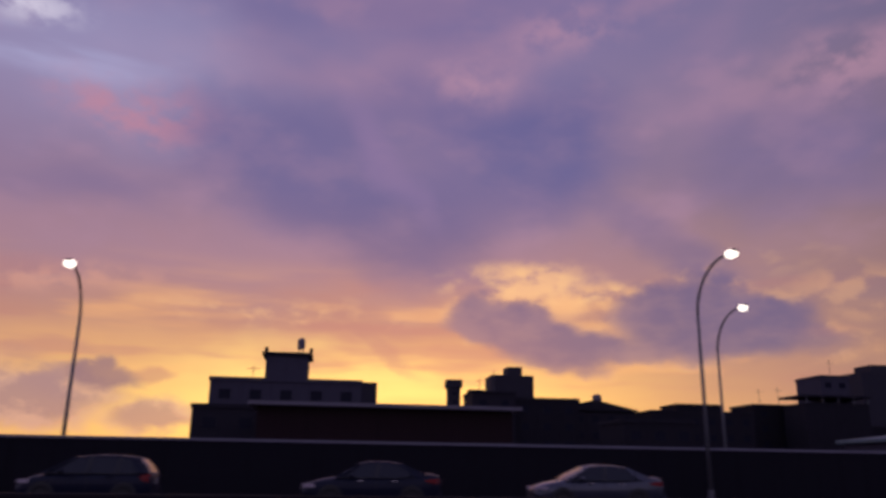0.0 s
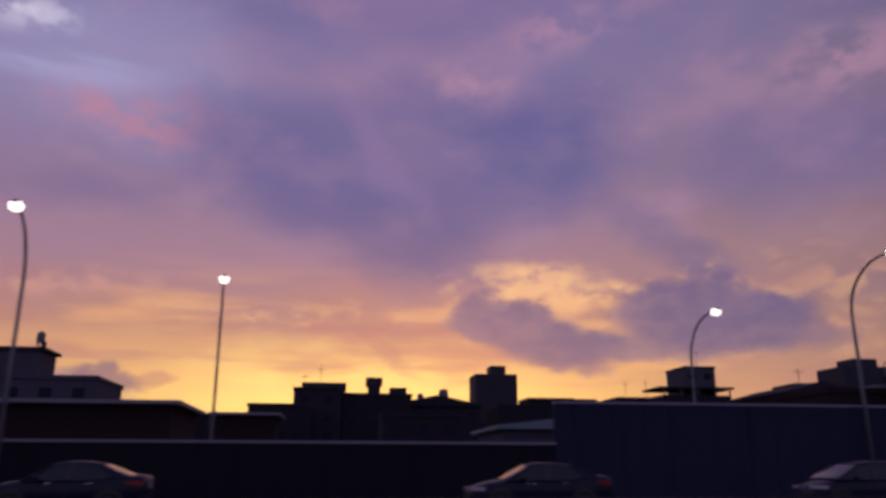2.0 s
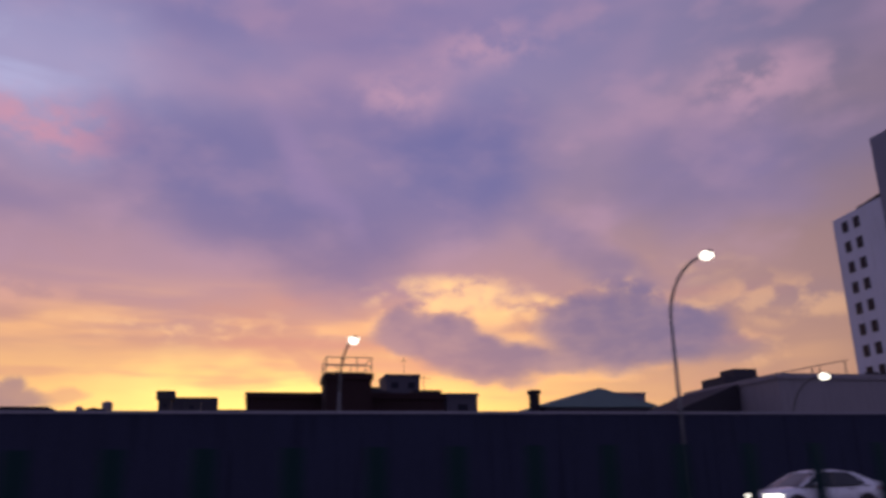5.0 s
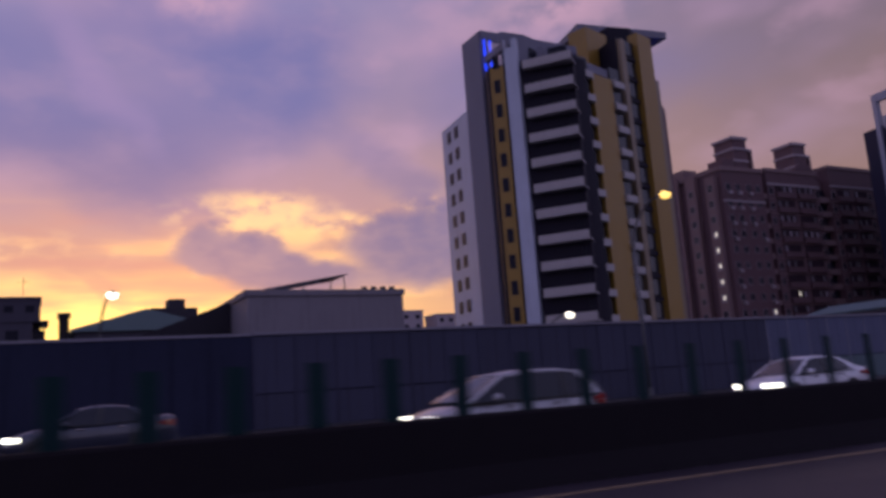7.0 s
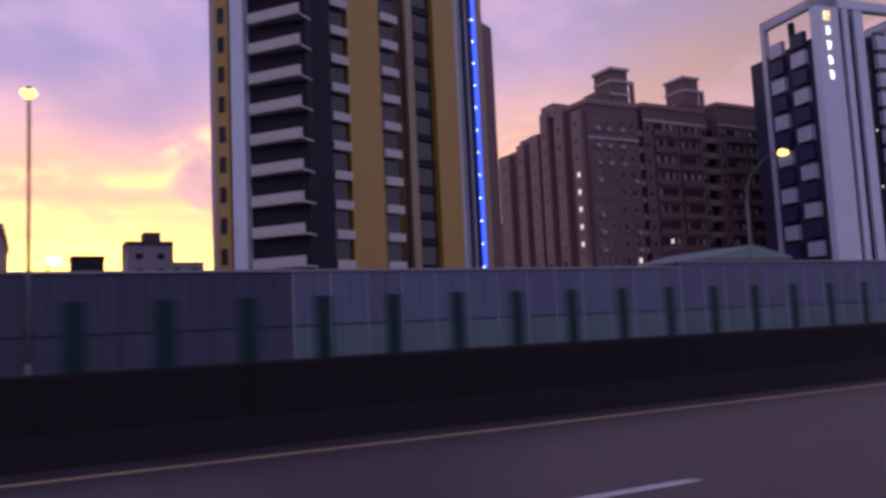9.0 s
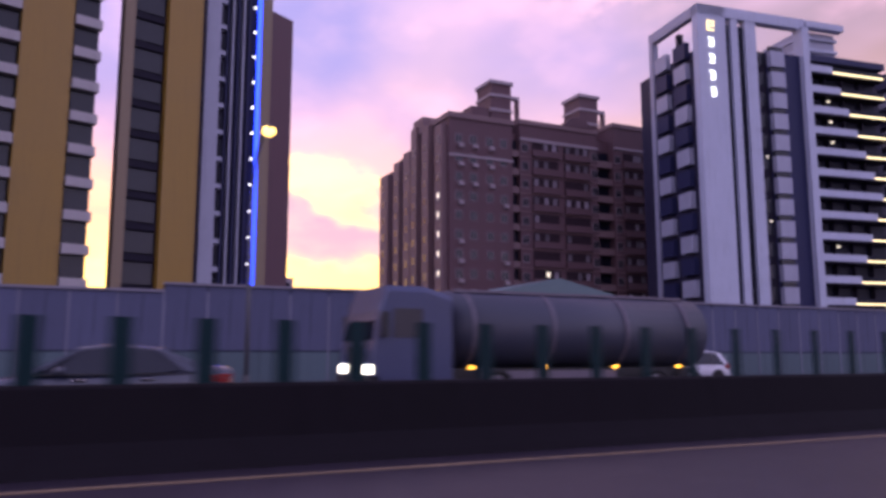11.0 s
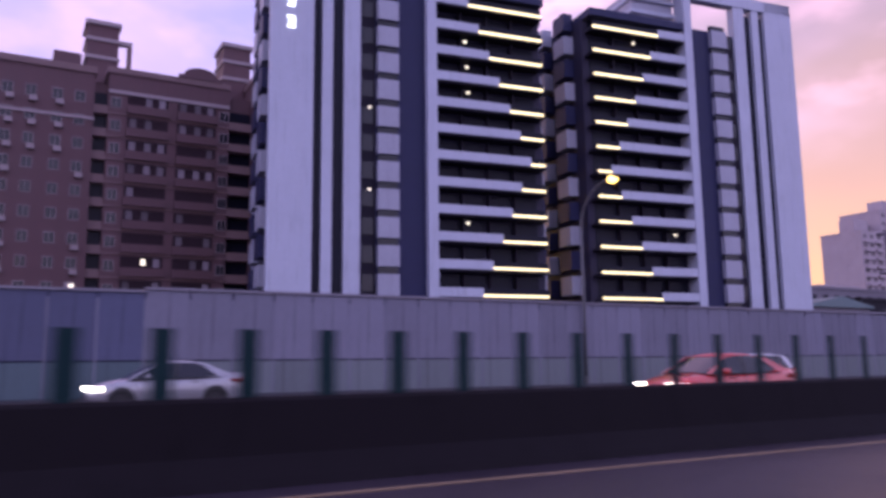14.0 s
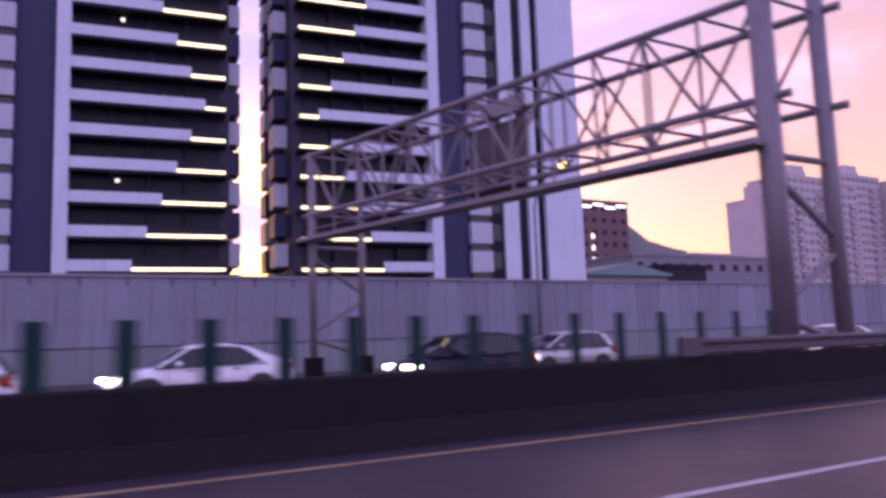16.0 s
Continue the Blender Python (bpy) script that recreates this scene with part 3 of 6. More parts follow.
box(bm, 178.0, 236.0, BY + 0.1, BY + 0.4, 4.3, 4.7)
box(bm, 236.0, X1, BY + 0.1, BY + 0.4, 4.3, 4.84)
part("backing", bm, "dark_wall", wall_b)


# ---------------------------------------------------------------- street lamps
def street_lamp(x, y, height, reach, bulb, label, group, turn=0.0, base=0.0):
    lamp = thing("street_lamp", (x, y, base), turn, label, "street lamp", group)
    bm = bmesh.new()
    rod(bm, (0, 0, 0), (0, 0, 0.5), 0.16, 10)
    part("base", bm, "pole", lamp)
    bm = bmesh.new()
    rod(bm, (0, 0, 0.5), (0, 0, height - 2.6), 0.11, 10, 0.075)
    part("pole", bm, "pole", lamp, smooth=True)
    bm = bmesh.new()
    rings = []
    for i in range(13):
        a = radians(7.5 * i)
        c = Vector((0, -(reach - 0.3) * (1 - math.cos(a)), height - 2.6 + 2.55 * math.sin(a)))
        d = Vector((0, -(reach - 0.3) * math.sin(a), 2.55 * math.cos(a))).normalized()
        n = Vector((0, d.z, -d.y))
        r = 0.075 - 0.0015 * i
        rings.append([bm.verts.new(c + Vector((1, 0, 0)) * r * math.cos(b) + n * r * math.sin(b)) for b in [math.tau * k / 8 for k in range(8)]])
    for p, q in zip(rings, rings[1:]):
        for k in range(8):
            bm.faces.new((p[k], p[(k + 1) % 8], q[(k + 1) % 8], q[k]))
    part("arm", bm, "pole", lamp, smooth=True)
    bm = bmesh.new()
    bmesh.ops.create_uvsphere(bm, u_segments=12, v_segments=8, radius=0.5, matrix=Matrix.Translation((0, -reach - 0.1, height + 0.02)) @ Matrix.Diagonal((0.36, 0.95, 0.22, 1)))
    head = part("lamp_head", bm, "pole", lamp, smooth=True)
    bm = bmesh.new()
    bmesh.ops.create_uvsphere(bm, u_segments=14, v_segments=9, radius=0.29, matrix=Matrix.Translation((0, -reach - 0.15, height - 0.10)) @ Matrix.Diagonal((1.0, 1.2, 0.8, 1)))
    part("bulb", bm, bulb, head, "bright glowing bulb", smooth=True)
    return lamp


for lx, ly, lh, bulb in ((18.9, 37.2, 11.6, "bulb_white"), (58.4, 38.1, 11.5, "bulb_white"), (98.4, 38.0, 11.4, "bulb_white"), (140.3, 37.2, 11.2, "bulb_warm"),
                         (181.3, 35.5, 11.0, "bulb_warm"), (261.1, 38.15, 12.0, "bulb_warm"), (295.5, 38.15, 11.5, "bulb_warm")):
    warm = bulb == "bulb_warm"
    lean = lx < 120.0
    street_lamp(lx - (0.42 if lean else 0.0), ly, lh, 2.9, bulb, "tall gooseneck street lamp with a %s light beside the barrier" % ("warm yellow" if warm else "white"), "freeway lamps", 8.5 if lean else 0.0)
for lx, lz in ((25.7, 11.5), (54.5, 10.5), (83.2, 8.9), (112.5, 7.3), (141.4, 5.7)):
    street_lamp(lx - 0.4, 48.5, lz + 1.0, 2.8, "bulb_white", "gooseneck street lamp with a white light on the side ramp", "ramp lamps", 8.0, -1.0)
street_lamp(-13.0, 42.5, 10.9, 2.6, "bulb_white", "gooseneck street lamp with a white light", "freeway lamps")


# ---------------------------------------------------------------- striped twin towers
FLOOR = 3.2


def striped_tower(name, conv, lit_from, label):
    """One of the pair; conv maps the first tower's way along the facade to this one's."""
    t = thing(name, (256.0, 80.8, 0.0), -8.0, label, "apartment tower", "striped towers")

    def slab(pname, s0, s1, v0, v1, z0, z1, mat, lab="", bev=0.0):
        a, b = sorted((conv(s0), conv(s1)))
        return box_part(pname, (a, b, v0, v1, z0, z1), mat, t, lab, bev)

    slab("core", -1.9, 31.6, 1.3, 16.0, 0, 45.8, "tower_recess_shade")
    slab("fin", -2.2, 2.6, 0.0, 1.3, 0, 52.4, "tile_white", "broad white tiled fin", 0.04)
    slab("slot_glass", 2.6, 3.6, 0.7, 1.3, 0, 50.0, "glass_matte")
    slab("rib", 3.6, 4.8, 0.1, 1.3, 0, 50.8, "tile_white", "", 0.03)
    slab("slot_glass", 4.8, 6.1, 0.7, 1.3, 0, 50.0, "glass_matte")
    slab("rib", 6.1, 8.0, 0.1, 1.3, 0, 50.8, "tile_white", "", 0.03)
    slab("dark_bay", 8.0, 9.9, 0.6, 1.3, 0, 46.5, "tile_dark_shade")
    slab("bay_back", 9.9, 12.4, 0.3, 1.3, 0, 46.5, "tile_navy")
    slab("navy_wall", 12.4, 15.8, 0.2, 1.3, 0, 46.5, "tile_navy", "navy tiled wall strip")
    slab("column", 15.8, 17.0, -0.75, 1.3, 0, 50.8, "tile_white", "white tiled column", 0.03)
    slab("head_beam", -2.2, 17.0, 0.0, 1.3, 50.8, 52.4, "tile_white", "white roof frame", 0.04)
    slab("head_beam", 17.0, 24.2, -0.3, 1.0, 51.2, 52.2, "tile_white")
    slab("penthouse", 17.2, 23.8, 1.4, 9.5, 46.6, 51.2, "tile_side", "pale rooftop block")
    for z in (48.0, 49.9):
        slab("penthouse_ledge", 17.0, 24.0, 1.0, 9.7, z, z + 0.5, "tile_white")
    slab("parapet", 17.0, 31.4, -0.6, 13.4, 45.7, 46.7, "tile_navy")
    # open frame over the end wall
    slab("side_beam", -2.2, -1.2, 1.3, 12.7, 50.8, 52.4, "tile_side", "", 0.03)
    slab("rear_post", -2.2, -1.2, 11.7, 12.7, 0, 50.8, "tile_side", "", 0.03)
    slab("roof_post", -0.4, 0.4, 7.2, 8.0, 45.8, 50.8, "tile_dark_shade")
    # bay windows on the end wall
    z, k = 3.0, 0
    while z < 46.0:
        for j, (v0, v1) in enumerate(((2.6, 5.6), (7.4, 10.4))):
            pale = (k + j) % 2 == 0
            b = slab("bay_window", -2.75, -1.9, v0, v1, z + 0.35, z + 2.75, "tile_side" if pale else "tile_navy", "pale bay window" if pale else "", 0.25)
        for j, (v0, v1) in enumerate(((3.4, 6.2), (9.0, 12.0))):
            pale = (k + j) % 2 == 0
            slab("bay_window", 31.6, 33.0, v0, v1, z + 0.35, z + 2.75, "tile_side" if pale else "tile_navy", "pale bay window" if pale else "", 0.25)
        z += FLOOR
        k += 1
    for k in range(-2, 12):
        z = 9.0 + FLOOR * k
        # front bay column
        slab("bay_panel", 9.9, 12.4, -0.55, 0.3, z - 0.15, z + 2.2, "tile_side", "", 0.05)
        slab("bay_window", 10.0, 12.3, -0.2, 0.3, z + 2.25, z + 3.0, "glass_dark")
        slab("window", 8.3, 9.6, 0.52, 0.6, z + 0.3, z + 2.2, "glass_dark")
        # balcony: white panel, lit strip, slab, glass behind
        sl = 29.1 - 1.32 * abs(k - 5)
        slab("balcony_panel", 17.0, sl, -0.62, -0.36, z - 0.15, z + 0.90, "tile_white", "white balcony panel", 0.03)
        slab("strip_light", sl, 31.0, -0.60, -0.40, z - 0.10, z + 0.16, "strip_lit", "glowing warm strip of light")
        # floor and divider colours carry the shade of the recess
        slab("balcony_floor", 17.0, 31.2, -0.5, 1.3, z - 0.42, z - 0.16, "tile_dark_shade")
        slab("balcony_rail", sl, 31.0, -0.52, -0.48, z + 0.17, z + 0.85, "glass_matte")
        for w0, w1 in ((17.4, 20.4), (20.8, 23.6), (24.4, 27.2), (27.6, 30.6)):
            slab("window", w0, w1, 1.22, 1.3, z + 0.2, z + 2.5, "glass_matte")
        for d in (20.6, 24.0, 27.4):
            slab("divider", d - 0.12, d + 0.12, 0.5, 1.3, z - 0.16, z + 2.78, "tile_dark_shade")
    for k, s in lit_from:
        z = 9.0 + FLOOR * k
        slab("ceiling_lamp", s, s + 0.35, 0.5, 0.8, z + 2.1, z + 2.35, "room_lit", "small lit ceiling lamp")
    return t


tower_one = striped_tower("apartment_tower", lambda s: s, ((9, 21.0), (8, 21.2), (7, 21.3), (2, 21.0), (6, 9.0), (3, 9.0)), "tall white and navy apartment tower with lit balcony strips")
striped_tower("apartment_tower", lambda s: 72.4 - (s + 2.2) * 1.02, ((2, 19.0), (10, 24.0)), "matching white and navy apartment tower with lit balcony strips")
# light lettering on the fin: unreadable, as bars
for i, zz in enumerate((49.2, 46.6, 44.1, 41.6, 39.1)):
    bm = bmesh.new()
    rr = random.Random(i)
    if i == 0:
        for dx, dz, w, h in ((-0.6, 0.55, 1.2, 0.18), (-0.6, -0.7, 0.18, 1.3), (0.42, -0.1, 0.18, 0.7), (-0.6, -0.1, 1.1, 0.18), (-0.6, -0.75, 1.2, 0.18)):
            box(bm, dx, dx + w, -0.12, -0.02, zz + dz, zz + dz + h)
    else:
        for dx, dz, w, h in ((-0.5, 0.6, 0.9, 0.11), (-0.3, 0.05, 0.7, 0.11), (-0.1, -0.6, 0.11, 1.2), (-0.45, -0.55, 0.9, 0.11), (0.3, -0.3 + 0.2 * rr.random(), 0.11, 0.6)):
            box(bm, dx, dx + w, -0.12, -0.02, zz + dz, zz + dz + h)
    part("sign_mark", bm, "sign_lit" if i else "strip_lit", tower_one, "glowing white sign mark")


# ---------------------------------------------------------------- brown brick apartment block
def brick_block():
    t = thing("apartment_block", (227.0, 108.0, 0.0), 0.0, "long brown brick apartment block with rooftop turrets", "apartment block")
    fh = 3.1

    def b(name, d, mat, lab="", bev=0.0):
        return box_part(name, d, mat, t, lab, bev)

    b("wall", (0, 11.5, 0, 14, 0, 39.3), "brick", "brown brick corner wing")
    b("wall", (11.5, 13.2, 1.6, 14, 0, 38.6), "brick")
    b("wall", (13.2, 29.0, 0.5, 14, 0, 40.0), "brick")
    b("wall", (29.0, 32.4, 2.0, 14, 0, 39.5), "brick")
    b("wall", (32.4, 48.2, 0.3, 14, 0, 41.8), "brick")
    b("rear_wing", (1.5, 20.0, 14, 24, 0, 38.0), "brick")
    b("rear_wing", (0.6, 20.0, 24, 31, 0, 36.0), "brick")
    b("parapet", (-0.25, 11.7, -0.25, 14, 39.3, 40.2), "brick_pale", "pale coping", 0.05)
    b("parapet", (13.0, 29.1, 0.3, 14, 40.0, 40.8), "brick_pale", "", 0.05)
    b("parapet", (32.2, 48.4, 0.1, 14, 41.8, 42.6), "brick_pale", "", 0.05)
    b("ledge", (-0.2, 11.6, -0.2, 0.0, 33.0, 33.4), "ledge", "stone ledge")
    b("ledge", (13.2, 29.0, 0.3, 0.5, 37.2, 37.7), "ledge")
    b("ledge", (32.4, 48.2, 0.1, 0.3, 37.8, 38.2), "ledge")
    # vertical bays on the end wall towards the sunset
    for v0, v1, zt in ((1.0, 3.4, 38.4), (6.0, 8.6, 39.6), (10.8, 13.2, 40.4)):
        b("end_bay", (-1.0, 0.0, v0, v1, 0, zt), "brick_pale", "", 0.05)
    for v0, v1, zt in ((15.0, 18.0, 37.4), (20.0, 22.6, 36.6), (25.5, 29.5, 35.4)):
        b("end_bay", (-0.4, 1.6, v0, v1, 0, zt), "brick_pale", "", 0.05)
    # rooftop turrets with ledges and an open side frame
    for tx, zt in ((10.6, 48.9), (29.1, 49.1)):
        b("turret", (tx, tx + 4.0, 5.4, 10.4, 40.0, zt - 0.6), "brick", "rooftop turret with pale ledges")
        b("turret_cap", (tx - 0.3, tx + 4.3, 5.1, 10.7, zt - 0.6, zt), "ledge")
        for z in (43.4, 46.0):
            b("turret_ledge", (tx - 0.2, tx + 4.2, 5.2, 10.6, z, z + 0.5), "ledge")
        b("frame_beam", (tx + 4.0, tx + 5.8, 5.6, 6.4, 46.0, 46.6), "ledge")
        b("frame_post", (tx + 5.2, tx + 5.8, 5.6, 6.4, 40.0, 46.0), "brick_pale")
    b("roof_house", (6.6, 10.0, 5.0, 9.0, 38.6, 43.6), "brick")
    bm = bmesh.new()
    arch = [(22.0, 40.8), (27.8, 40.8), (27.8, 41.3)] + [(24.9 + 2.3 * math.cos(math.pi * k / 8), 41.3 + 1.2 * math.sin(math.pi * k / 8)) for k in range(9)] + [(22.0, 41.3)]
    fa = [bm.verts.new((px, 0.2, pz)) for px, pz in arch]
    ba = [bm.verts.new((px, 0.9, pz)) for px, pz in arch]
    bm.faces.new(fa)
    bm.faces.new(list(reversed(ba)))
    for k in range(len(arch)):
        bm.faces.new((fa[k], fa[(k + 1) % len(arch)], ba[(k + 1) % len(arch)], ba[k]))
    part("pediment", bm, "brick", t, "rounded roof pediment")
    b("roof_house", (-0.6, 3.0, 9.0, 13.0, 39.2, 41.8), "brick_pale", "", 0.5)
    # windows, one object for each
    bm = bmesh.new()
    box(bm, -0.62, 0.62, -0.06, 0.02, -0.72, 0.72)
    frame_me = mesh_of("window", bm, "ledge")
    bm = bmesh.new()
    box(bm, -0.54, -0.04, -0.075, -0.05, -0.64, 0.64)
    box(bm, 0.04, 0.54, -0.075, -0.05, -0.64, 0.64)
    pane_me = mesh_of("pane", bm, "glass_dark")
    bm = bmesh.new()
    box(bm, -0.12, 0.5, -0.08, -0.05, -0.3, 0.5)
    lit_me = mesh_of("pane", bm, "room_lit")
    bm = bmesh.new()
    box(bm, -0.45, 0.45, -0.5, 0.0, -0.3, 0.3)
    ac_me = mesh_of("air_conditioner", bm, "ledge", bevel=0.04)
    bm = bmesh.new()
    box(bm, -0.4, 0.4, -0.09, -0.04, -0.55, 0.6)
    curtain_me = mesh_of("curtain", bm, "curtain")
    rr = random.Random(5)
    for k in range(12):
        z = 5.0 + fh * k
        cols = [(1.6, 0.0), (4.2, 0.0), (7.2, 0.0), (9.8, 0.0)] if z < 38 else []
        cols += [(14.2, 0.5), (28.3, 0.5), (33.2, 0.3), (45.6, 0.3)]
        for cx, cv in cols:
            if z > 38.5:
                continue
            w = share("window", frame_me, t, (cx, cv, z))
            share("pane", lit_me if rr.random() < 0.02 else pane_me, w)
            if cv == 0.0 and rr.random() < 0.45:
                share("air_conditioner", ac_me, t, (cx + 0.3, cv, z - 1.15))
        if z < 38:
            b("floor_band", (13.2, 29.0, 0.38, 0.5, z - 1.62, z - 1.42), "brick_pale")
            b("floor_band", (32.4, 48.2, 0.18, 0.3, z - 1.62, z - 1.42), "brick_pale")
            # long balconies: a sheet coloured as shade over a brick parapet, with pale windows and machines in it
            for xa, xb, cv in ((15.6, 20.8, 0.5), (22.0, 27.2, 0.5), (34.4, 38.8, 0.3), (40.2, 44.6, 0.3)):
                b("balcony_shade_sheet", (xa, xb, cv - 0.05, cv + 0.02, z - 0.2, z + 1.3), "balcony_shade")
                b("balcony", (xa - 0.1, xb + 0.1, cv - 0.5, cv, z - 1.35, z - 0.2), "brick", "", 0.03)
                for px in (xa + 0.35, xa + 2.3, xb - 1.2):
                    if rr.random() < 0.62:
                        share("curtain", curtain_me, t, (px + 0.4, cv, z + 0.5))
                if rr.random() < 0.05:
                    share("lit_pane", lit_me, t, ((xa + xb) / 2, cv, z + 0.5))
            # stair landings in the recesses, each with a dark sheet for the shade behind
            for xa, xb, va in ((11.5, 13.2, 1.6), (29.0, 32.4, 2.0)):
                b("stair_shade_sheet", (xa, xb, va - 0.06, va + 0.02, z - 0.5, z + 1.35), "glass_matte")
                b("landing", (xa, xb, 0.7, va, z - 1.65, z - 0.5), "brick_pale")
            for v, u in ((2.2, -1.0), (7.3, -1.0), (12.0, -1.0), (16.5, -0.4), (21.3, -0.4), (27.5, -0.4)):
                if z > (37 if u == -1.0 else 34):
                    continue
                w = share("window", frame_me, t, (u, v, z), -90.0)
                share("pane", lit_me if v == 2.2 and 3 <= k <= 7 else pane_me, w)
    return t


brick_block()


# ---------------------------------------------------------------- yellow striped tower
def yellow_tower():
    t = thing("yellow_tower", (162.0, 68.8, 0.0), 16.0, "grey apartment tower with mustard yellow stripes and blue light tubes", "apartment tower")

    def wall(name, pts, z0, z1, mat, lab="", bev=0.0):
        bm = bmesh.new()
        prism(bm, pts, z0, z1)
        return part(name, bm, mat, t, lab, bev)

    def b(name, d, mat, lab="", bev=0.0):
        return box_part(name, d, mat, t, lab, bev)

    def strip(name, p, q, thick, z0, z1, mat, lab="", bev=0.0):
        bm = bmesh.new()
        slab_between(bm, p, q, thick, z0, z1)
        return part(name, bm, mat, t, lab, bev)

    fh, zb = 2.98, 10.44
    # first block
    wall("core", [(-3.3, 9.5), (1.0, 1.6), (4.7, 1.2), (5.2, 3.4), (14.6, 3.4), (14.4, 14.0), (11.0, 24.0), (6.6, 24.0), (3.8, 18.6), (0.8, 16.8), (-0.6, 12.6)], 0, 38.4, "tile_dark_shade")
    # chamfer with balconies: from the yellow strip to the right end
    P = lambda k: (-3.6 + (0.2 + 3.6) * k, 8.9 + (0.1 - 8.9) * k)
    strip("yellow_wall", P(0.0), P(0.17), 0.8, 0, 38.0, "yellow", "mustard yellow tiled wall strip")
    strip("white_column", P(0.20), P(0.36), 0.9, 0, 39.6, "tile_white", "white tiled column", 0.05)
    PI = lambda k, d: (P(k)[0] + 0.918 * d, P(k)[1] + 0.396 * d)
    # back wall coloured near black for the shade behind the balconies
    strip("recess", PI(0.36, 1.5), PI(1.0, 1.5), 1.0, 0, 38.4, "tile_dark_shade")
    for k in range(-3, 10):
        z = zb + fh * k
        if z > 38.0:
            continue
        bm = bmesh.new()
        slab_between(bm, P(0.42), P(1.02), 0.25, z - 0.12, z + 0.80)
        slab_between(bm, P(0.42), P(1.02), 2.2, z - 0.22, z - 0.06)
        bb = part("balcony", bm, "balcony", t, "pale concrete balcony", 0.03)
        strip("window", PI(0.48, 1.5), PI(0.94, 1.5), -0.04, z + 0.3, z + 2.2, "glass_matte")
        strip("window", P(0.045), P(0.125), -0.05, z + 0.5, z + 2.1, "glass_matte")
    # tall grey blade wall and the roof frame
    strip("blade_wall", (-0.3, 16.3), (-1.4, 12.2), 1.3, 0, 44.7, "grey_wall", "tall pale grey blade wall", 0.05)
    b("roof_frame", (-0.4, 14.5, 3.2, 4.2, 38.5, 39.6), "grey_wall", "grey roof frame", 0.04)
    B = lambda k: (-1.25 + 14.25 * k, 12.0 - 4.0 * k)
    strip("roof_beam", B(0.0), B(1.0), 0.7, 43.7, 44.8, "grey_wall", "grey roof beam", 0.04)
    wall("penthouse", [(-1.5, 8.8), (1.6, 7.7), (12.6, 7.9), (3.4, 10.6)], 38.4, 43.3, "grey_wall", "set-back grey penthouse")
    for k in (0.36, 0.5, 0.64):
        strip("penthouse_window", (1.8 + 10.4 * (k - 0.3), 7.64), (2.9 + 10.4 * (k - 0.3), 7.66), -0.06, 40.2, 41.8, "glass_matte")
    for i in range(6):
        k = 0.05 + 0.036 * i
        strip("roof_louvre", B(k), B(k + 0.012), 0.3, 38.6, 43.7, "tile_side")
    for k in (0.02, 0.075, 0.86, 0.885):
        strip("blue_tube", B(k), B(k + 0.010), -0.12, 41.4 if k > 0.5 else 39.4, 43.6, "blue_led", "glowing blue light tube")
    strip("corner_beam", P(0.30), (-0.9, 11.4), 0.5, 40.2, 41.1, "grey_wall", "", 0.03)
    strip("column_head", P(0.20), P(0.36), 0.9, 39.6, 41.1, "tile_white")
    # wing with small windows
    wall("wing", [(3.0, 20.3), (5.8, 27.4), (12.0, 26.0), (9.0, 18.0), (2.0, 17.6)], 0, 37.2, "tile_white", "white wing with paired windows")
    strip("wing_edge", (6.2, 27.6), (5.7, 27.2), 0.6, 0, 35.0, "tile_dark_shade")
    for k in range(-3, 9):
        z = zb + fh * k
        for f0, f1 in ((0.25, 0.42), (0.58, 0.75)):
            p = (3.0 + 2.8 * f0, 20.3 + 7.1 * f0)
            q = (3.0 + 2.8 * f1, 20.3 + 7.1 * f1)
            strip("window", q, p, -0.06, z + 0.4, z + 2.0, "glass_matte")
    # front: dark recess, window columns with sills, yellow strip
    b("yellow_wall", (8.0, 12.2, 2.6, 3.4, 0, 38.0), "yellow", "mustard yellow tiled wall strip")
    for k in range(-3, 10):
        z = zb + fh * k
        for u0, u1 in ((5.7, 7.9), (12.3, 14.6)):
            b("window_sill", (u0, u1, 2.3, 3.4, z - 0.15, z + 0.72), "balcony", "", 0.03)
            b("window", (u0 + 0.1, u1 - 0.1, 3.0, 3.38, z + 0.74, z + 2.7), "glass_dark")
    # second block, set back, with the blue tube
    wall("core", [(16.8, 4.3), (25.9, 5.2), (26.2, 7.6), (34.2, 9.8), (38.6, 11.0), (37.0, 24.0), (23.4, 23.0)], 0, 40.6, "tile_dark_shade")
    wall("core_upper", [(16.8, 4.3), (25.9, 5.2), (26.2, 7.6), (34.2, 9.8), (33.0, 20.0), (22.4, 19.0)], 40.6, 45.8, "tile_dark_shade")
    wall("core_top", [(23.6, 9.4), (26.6, 7.9), (34.2, 9.8), (33.0, 18.0), (25.0, 17.0)], 45.8, 51.2, "tile_dark_shade")
    b("beige_wall", (17.0, 18.0, 3.7, 4.5, 0, 45.4), "beige", "beige tiled strip")
    b("yellow_wall", (21.3, 24.8, 3.72, 5.2, 0, 47.4), "yellow", "mustard yellow tiled wall strip")
    b("white_column", (26.4, 28.0, 6.3, 8.2, 0, 48.6), "tile_side", "pale tiled column")
    wall("roof_slab", [(21.0, 13.0), (34.9, 6.7), (36.4, 12.0), (24.0, 19.0)], 51.3, 52.4, "grey_wall", "grey roof frame", 0.05)
    for pu, pv in ((21.4, 13.4),):
        b("roof_post", (pu, pu + 0.7, pv, pv + 0.7, 40.6, 51.3), "grey_wall")
    b("roof_yellow", (15.6, 20.4, 8.0, 11.0, 40.6, 48.4), "yellow")
    for k in range(-3, 12):
        z = zb + fh * k
